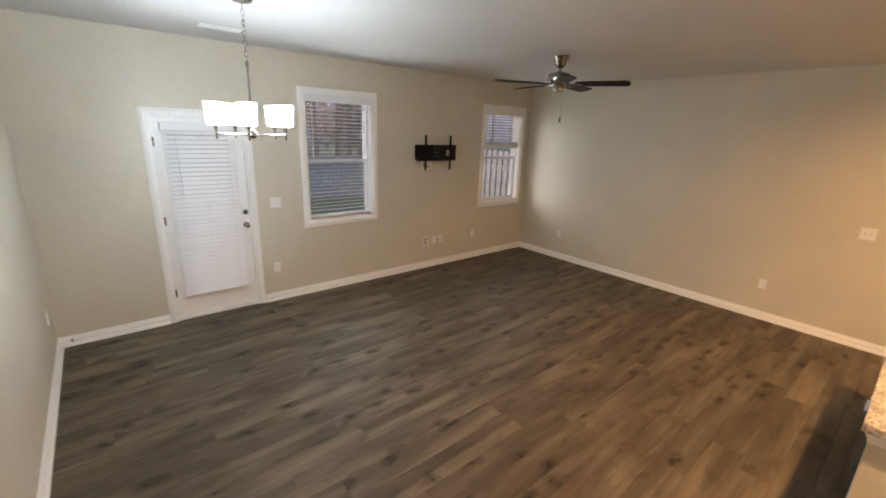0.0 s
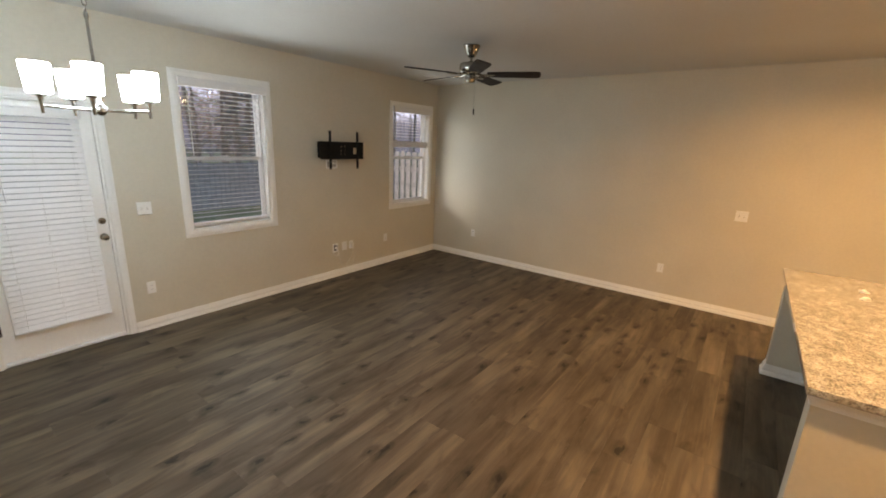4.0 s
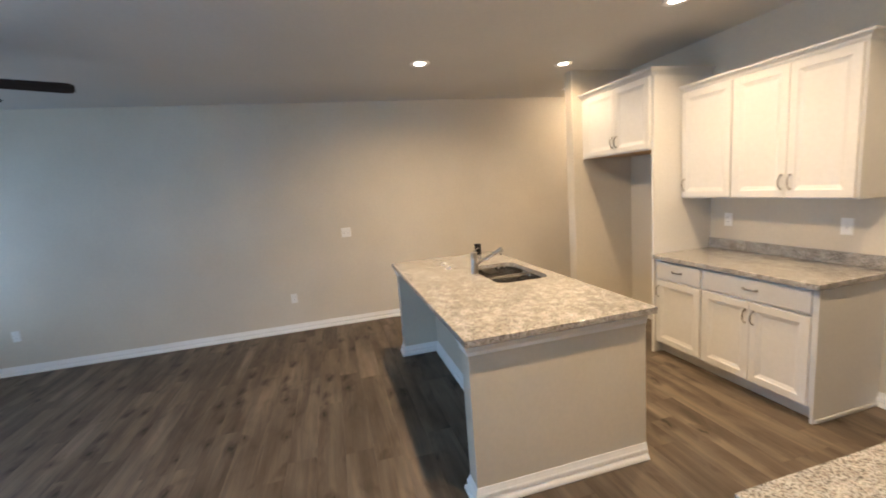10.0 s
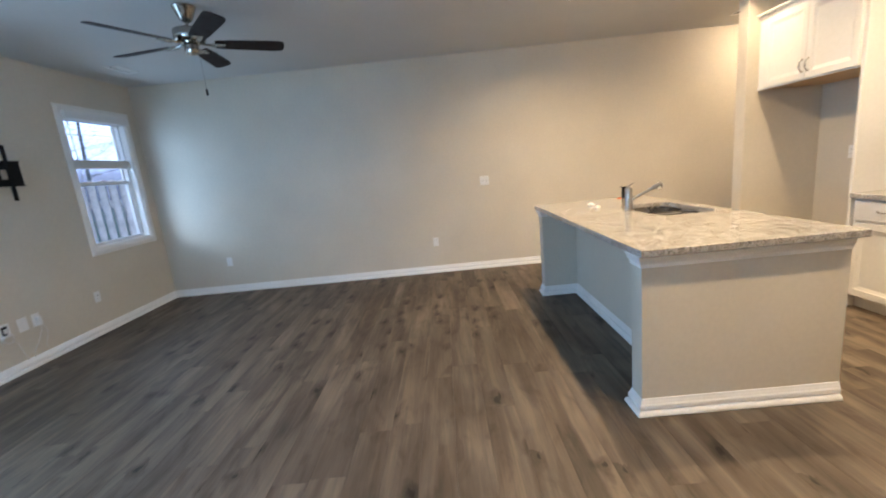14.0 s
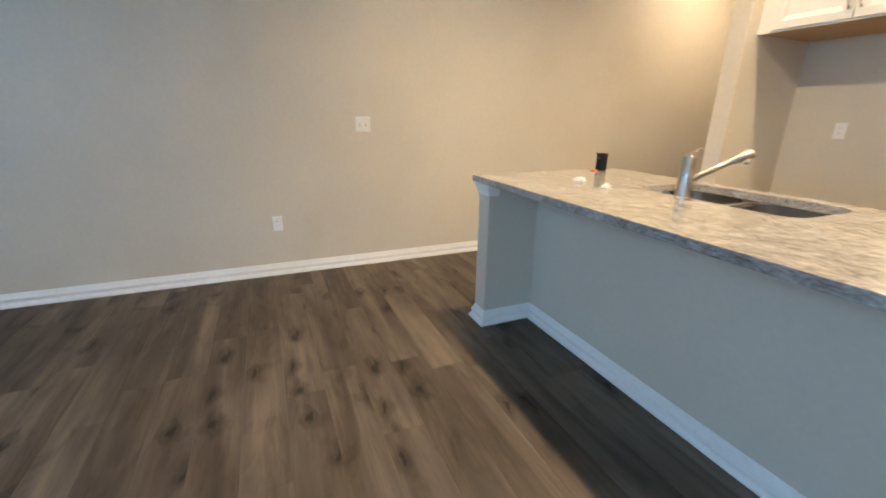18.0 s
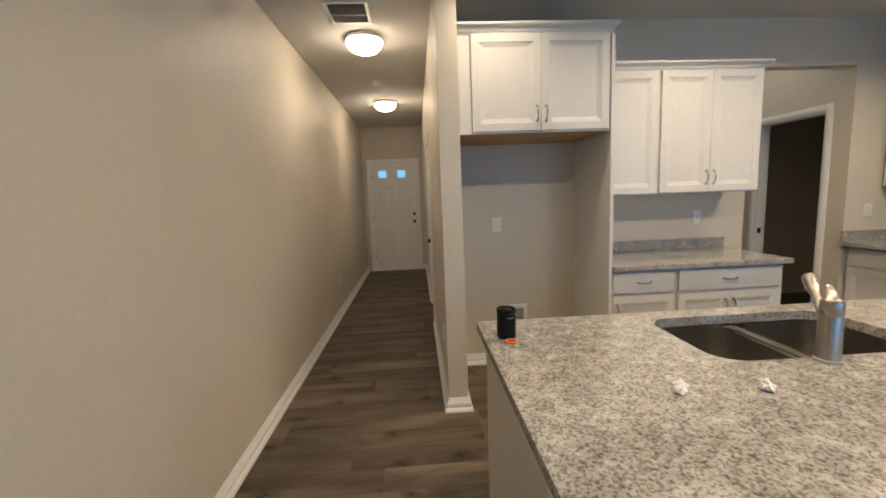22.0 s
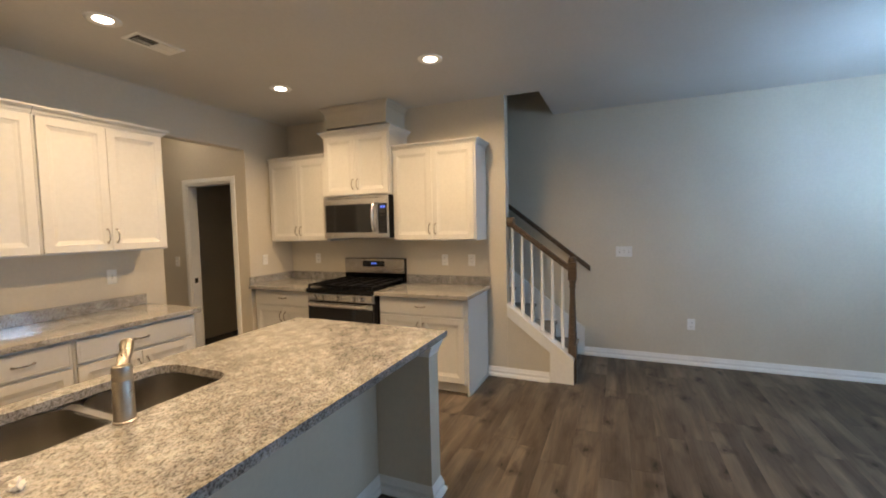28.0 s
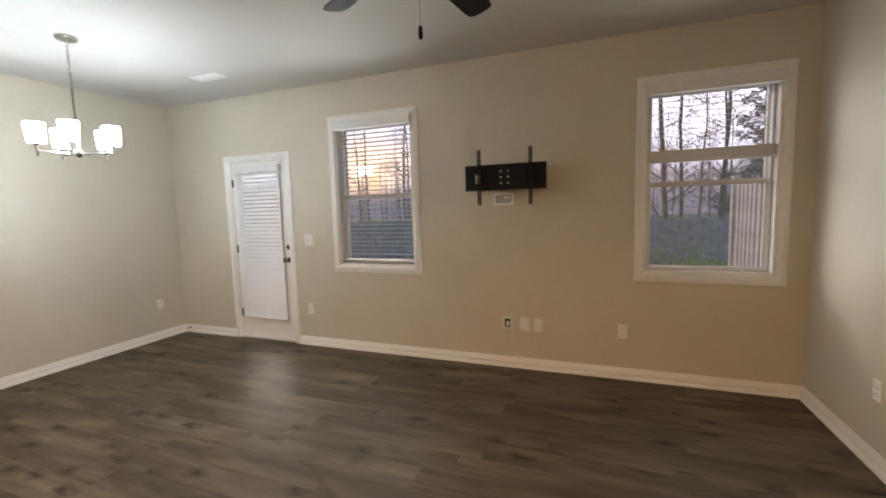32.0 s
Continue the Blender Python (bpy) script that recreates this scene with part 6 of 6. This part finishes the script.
for i in range(15):
    b = new("board", first.data)
    b.parent = fence
    b.matrix_basis = pose(0.06, 0.09 + i * 0.146, random.uniform(-0.03, -0.01))
for z in (0.35, 1.75):
    part("rail", boxes((0.001, 0.04, 0.0, 2.2, z, z + 0.09)), FENCE_WOOD, fence)
for y in (0.0, 2.19):
    part("post", boxes((-0.045, 0.045, y - 0.10, y - 0.01, 0.0, 2.2) if y == 0 else (-0.045, 0.045, y + 0.02, y + 0.11, 0.0, 2.2), bevel=0.006), FENCE_WOOD, fence)
back = thing("back_fence", pose(-8, 13.8, -0.44), "long dark weathered board fence in front of the woods", "fence")
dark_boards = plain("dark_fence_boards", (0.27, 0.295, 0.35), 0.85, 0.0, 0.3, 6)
bm = bmesh.new()
for i in range(150):
    x = i * 0.152
    box(bm, x, x + 0.14, 0, 0.02, 0.02, 1.45 + random.uniform(-0.02, 0.02))
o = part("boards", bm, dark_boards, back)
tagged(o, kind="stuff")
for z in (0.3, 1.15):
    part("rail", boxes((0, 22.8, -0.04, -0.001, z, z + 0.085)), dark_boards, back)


def twig(bm, p, d, ln, r, rnd, depth, tips):
    """A bent limb that divides into finer ones."""
    q = p + d * ln * 0.5 + Vector((rnd.gauss(0, 0.06), rnd.gauss(0, 0.06), 0.05)) * ln
    e = q + (d + Vector((rnd.gauss(0, 0.3), rnd.gauss(0, 0.3), 0.2))).normalized() * ln * 0.5
    tube(bm, [p, q, e], r, 5 if depth > 1 else 3, r * 0.35)
    tips += [q, e]
    if depth:
        for _ in range(3 if depth > 1 else 4):
            f = rnd.uniform(0.25, 1.0)
            s = p.lerp(q, f * 2) if f < 0.5 else q.lerp(e, f * 2 - 1)
            v = (d + Vector((rnd.gauss(0, 0.75), rnd.gauss(0, 0.75), rnd.gauss(0.1, 0.5)))).normalized()
            twig(bm, s, v, ln * rnd.uniform(0.35, 0.65), r * 0.45, rnd, depth - 1, tips)


def leaf_quad(rows, faces, c, s, rnd):
    a = rnd.uniform(0, 6.28)
    u = Vector((math.cos(a), math.sin(a), rnd.uniform(-1, 1))).normalized() * s
    w_ = u.orthogonal().normalized() * s * 0.6
    k = len(rows)
    rows += [c - u, c + w_, c + u, c - w_]
    faces.append((k, k + 1, k + 2, k + 3))


def leaf_part(name, rows, faces, material, parent=None, label=""):
    me = bpy.data.meshes.new(name)
    me.from_pydata(rows, [], faces)
    me.materials.append(material)
    ob = new(name, me)
    ob.parent = parent
    return tagged(ob, label)


def tree(x, y, h, r, crown_leaves, seed):
    rnd = random.Random(seed)
    t = thing("tree", pose(x, y, -0.45), "bare woodland tree with a few russet leaves", "tree", "woodland trees")
    bm = bmesh.new()
    lean = Vector((rnd.uniform(-0.05, 0.05), rnd.uniform(-0.05, 0.05), 1))
    trunk = [lean * (h * k / 7) + Vector((rnd.uniform(-1, 1), rnd.uniform(-1, 1), 0)) * 0.012 * k * h / 7 for k in range(8)]
    tube(bm, trunk, r, 7, r * 0.2)
    tips = []
    for k in range(19):
        f = rnd.uniform(0.10, 0.98)
        p = trunk[int(f * 7)].lerp(trunk[min(7, int(f * 7) + 1)], f * 7 % 1)
        a, ln = rnd.uniform(0, 6.28), rnd.uniform(1.0, 2.8) * (1.15 - 0.5 * f)
        twig(bm, p, Vector((math.cos(a), math.sin(a), rnd.uniform(0.1, 0.8))).normalized(), ln, r * 0.24 * (1.2 - f), rnd, 3 if crown_leaves > 1200 else 2, tips)
    part("trunk", bm, BARK, t)
    rows, faces = [], []
    for _ in range(crown_leaves):
        leaf_quad(rows, faces, rnd.choice(tips) + Vector((rnd.gauss(0, 0.12), rnd.gauss(0, 0.12), rnd.gauss(0, 0.12))), rnd.uniform(0.018, 0.04), rnd)
    leaf_part("crown", rows, faces, DRY_LEAF, t, "sparse russet leaves")


def evergreen(x, y, h, seed):
    """A pine: straight trunk, drooping whorls, needle tufts along each limb."""
    rnd = random.Random(seed)
    t = thing("pine_tree", pose(x, y, -0.45), "dark blue-green pine at the wood's edge", "tree", "woodland pines")
    bm = tube(bmesh.new(), [(0, 0, 0), (0.05, 0.02, h * 0.5), (0.02, 0.05, h)], 0.11, 8, 0.02)
    rows, faces = [], []
    for k in range(46):
        f = 0.16 + 0.82 * k / 46
        a, ln = k * 2.4 + rnd.uniform(-0.4, 0.4), (1.05 - f) * rnd.uniform(1.3, 2.1) + 0.15
        p = Vector((0.04, 0.03, f * h))
        e = p + Vector((math.cos(a), math.sin(a), rnd.uniform(-0.25, 0.15))) * ln
        tube(bm, [p, p.lerp(e, 0.5) + Vector((0, 0, 0.06)), e], 0.02, 4, 0.006)
        for _ in range(int(60 * ln) + 20):
            q = p.lerp(e, rnd.uniform(0.2, 1.05))
            leaf_quad(rows, faces, q + Vector((rnd.gauss(0, 0.12), rnd.gauss(0, 0.12), rnd.gauss(-0.05, 0.09))), rnd.uniform(0.04, 0.10), rnd)
    part("trunk", bm, BARK, t)
    leaf_part("crown", rows, faces, NEEDLES, t, "drooping dark needles")


rnd = random.Random(5)
evergreen(10.4, 19.6, 9.0, 3)
evergreen(11.7, 21.0, 9.5, 4)
for x, y, h, r in ((6.75, 15.2, 11, 0.09), (7.35, 16.4, 10, 0.07), (8.3, 15.6, 9, 0.06), (-2.4, 16.0, 10, 0.07), (-1.6, 17.5, 11, 0.09), (-3.4, 15.0, 8, 0.05), (8.6, 17.5, 11, 0.08), (7.4, 14.6, 7, 0.04)):
    tree(x, y, h, r, 2800, int(x * 10))
for i in range(7):
    tree(10.2 + i * 1.25, 14.6 + rnd.uniform(0, 3), rnd.uniform(8, 12), rnd.uniform(0.05, 0.09), 1000, 40 + i)
for i in range(18):
    y = 15.6 + 24 * (i / 18) ** 1.2 + rnd.uniform(-0.5, 0.8)
    x = rnd.uniform(-0.75, 0.95) * (y - 1) + 3.2
    tree(x, y, rnd.uniform(8, 13), rnd.uniform(0.05, 0.11), 1100 if y < 24 else 500, i)

# low growth beyond the patio's corner, a few sprigs standing out of it
rows, faces = [], []
for i in range(5200):
    x, y = rnd.uniform(5.45, 6.9), rnd.uniform(7.5, 9.2)
    mound = 1.22 * (0.75 + 0.5 * noise.noise(Vector((x * 1.6, y * 1.6, 3))))
    leaf_quad(rows, faces, Vector((x, y, -0.42 + mound * rnd.random() ** 0.5)), rnd.uniform(0.016, 0.042), rnd)
for k in range(14):
    x, y = rnd.uniform(5.7, 6.2), rnd.uniform(7.6, 8.2)
    for i in range(14):
        leaf_quad(rows, faces, Vector((x + rnd.gauss(0, 0.03 + 0.004 * i), y + rnd.gauss(0, 0.04), 0.35 + i * 0.045)), rnd.uniform(0.016, 0.034), rnd)
iv = leaf_part("undergrowth", rows, faces, GREEN_LEAF)
tagged(iv, "low green undergrowth beyond the patio corner", "undergrowth", kind="stuff")

# distant woods: many thin stems and leafless brush, joined
# the air's haze is put into the mauve tint of stems and brush
bm = bmesh.new()
for i in range(130):
    y = rnd.uniform(34, 60)
    x = rnd.uniform(-0.9, 1.1) * y + 3
    tube(bm, [(x, y, -0.5), (x + rnd.uniform(-0.5, 0.5), y, rnd.uniform(6, 13))], rnd.uniform(0.03, 0.08), 5, 0.015)
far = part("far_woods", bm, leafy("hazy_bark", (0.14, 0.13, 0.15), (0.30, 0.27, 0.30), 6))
tagged(far, "distant bare woods", "woods", kind="stuff")
rows, faces = [], []
for i in range(30000):
    y = rnd.uniform(24, 60)
    leaf_quad(rows, faces, Vector((rnd.uniform(-0.9, 1.1) * y + 3, y, abs(rnd.gauss(0, 2.4)) - 0.4)), rnd.uniform(0.03, 0.09), rnd)
br = leaf_part("far_brush", rows, faces, leafy("hazed_mauve_brush", (0.19, 0.18, 0.21), (0.36, 0.33, 0.37)))
tagged(br, "distant leafless brush below the trees", "brush", kind="stuff")


def dusk_backdrop():
    """Glow of the evening sky beyond the woods: pale lilac above, a tree line's haze below, orange in the west."""
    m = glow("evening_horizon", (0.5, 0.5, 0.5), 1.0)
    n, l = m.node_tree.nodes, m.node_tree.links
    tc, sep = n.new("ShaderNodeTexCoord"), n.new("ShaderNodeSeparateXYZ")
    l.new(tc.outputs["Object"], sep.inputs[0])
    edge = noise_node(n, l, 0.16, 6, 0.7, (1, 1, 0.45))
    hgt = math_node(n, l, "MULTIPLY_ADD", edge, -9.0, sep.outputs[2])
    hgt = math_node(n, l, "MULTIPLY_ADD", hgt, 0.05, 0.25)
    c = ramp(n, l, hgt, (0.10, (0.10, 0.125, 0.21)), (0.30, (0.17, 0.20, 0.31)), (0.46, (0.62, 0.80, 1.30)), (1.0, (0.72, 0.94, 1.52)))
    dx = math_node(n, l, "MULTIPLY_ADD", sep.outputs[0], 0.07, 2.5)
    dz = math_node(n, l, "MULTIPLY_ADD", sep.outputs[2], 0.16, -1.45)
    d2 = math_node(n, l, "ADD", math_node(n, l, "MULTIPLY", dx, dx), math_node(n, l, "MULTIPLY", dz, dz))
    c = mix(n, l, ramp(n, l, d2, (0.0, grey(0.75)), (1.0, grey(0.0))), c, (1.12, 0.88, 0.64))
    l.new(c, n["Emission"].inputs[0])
    return m


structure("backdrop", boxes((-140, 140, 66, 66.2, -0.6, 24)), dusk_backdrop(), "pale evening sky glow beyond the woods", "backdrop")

# ---------------------------------------------------------------- floor planks
floor = bpy.data.objects["floor"]
PW, PL, GAP = 0.180, 1.22, 0.0003
ZONES = [(WEST + 0.003, EAST - 0.003, SOUTH + 0.002, NORTH - 0.002), (HALL_X - HALL_T, EAST - 0.003, FRONT_Y + 0.002, SOUTH), (OPEN_X0 - 0.12, OPEN_X1 + 0.02, -4.29, SOUTH)]
prnd = random.Random(11)
for zx0, zx1, zy0, zy1 in ZONES:
    row = 0
    y = zy1
    while y > zy0 + 0.02:
        ya = max(y - PW, zy0)
        x = zx0 - prnd.uniform(0.05, PL - 0.1)
        while x < zx1:
            xa, xb = max(x, zx0), min(x + PL, zx1)
            if xb - xa > 0.03:
                bm = bmesh.new()
                cx, cy, hx, hy, e = (xa + xb) / 2, (ya + y) / 2, (xb - xa) / 2 - GAP / 2, (y - ya) / 2 - GAP / 2, 0.0005
                loft(bm, [[(-hx, -hy, -0.011), (hx, -hy, -0.011), (hx, hy, -0.011), (-hx, hy, -0.011)], [(-hx, -hy, -0.0012), (hx, -hy, -0.0012), (hx, hy, -0.0012), (-hx, hy, -0.0012)], [(-hx + e, -hy + e, 0), (hx - e, -hy + e, 0), (hx - e, hy - e, 0), (-hx + e, hy - e, 0)]])
                p = part("plank", bm, PLANK, floor)
                p.matrix_basis = pose(cx, cy, 0)
            x += PL
        y -= PW
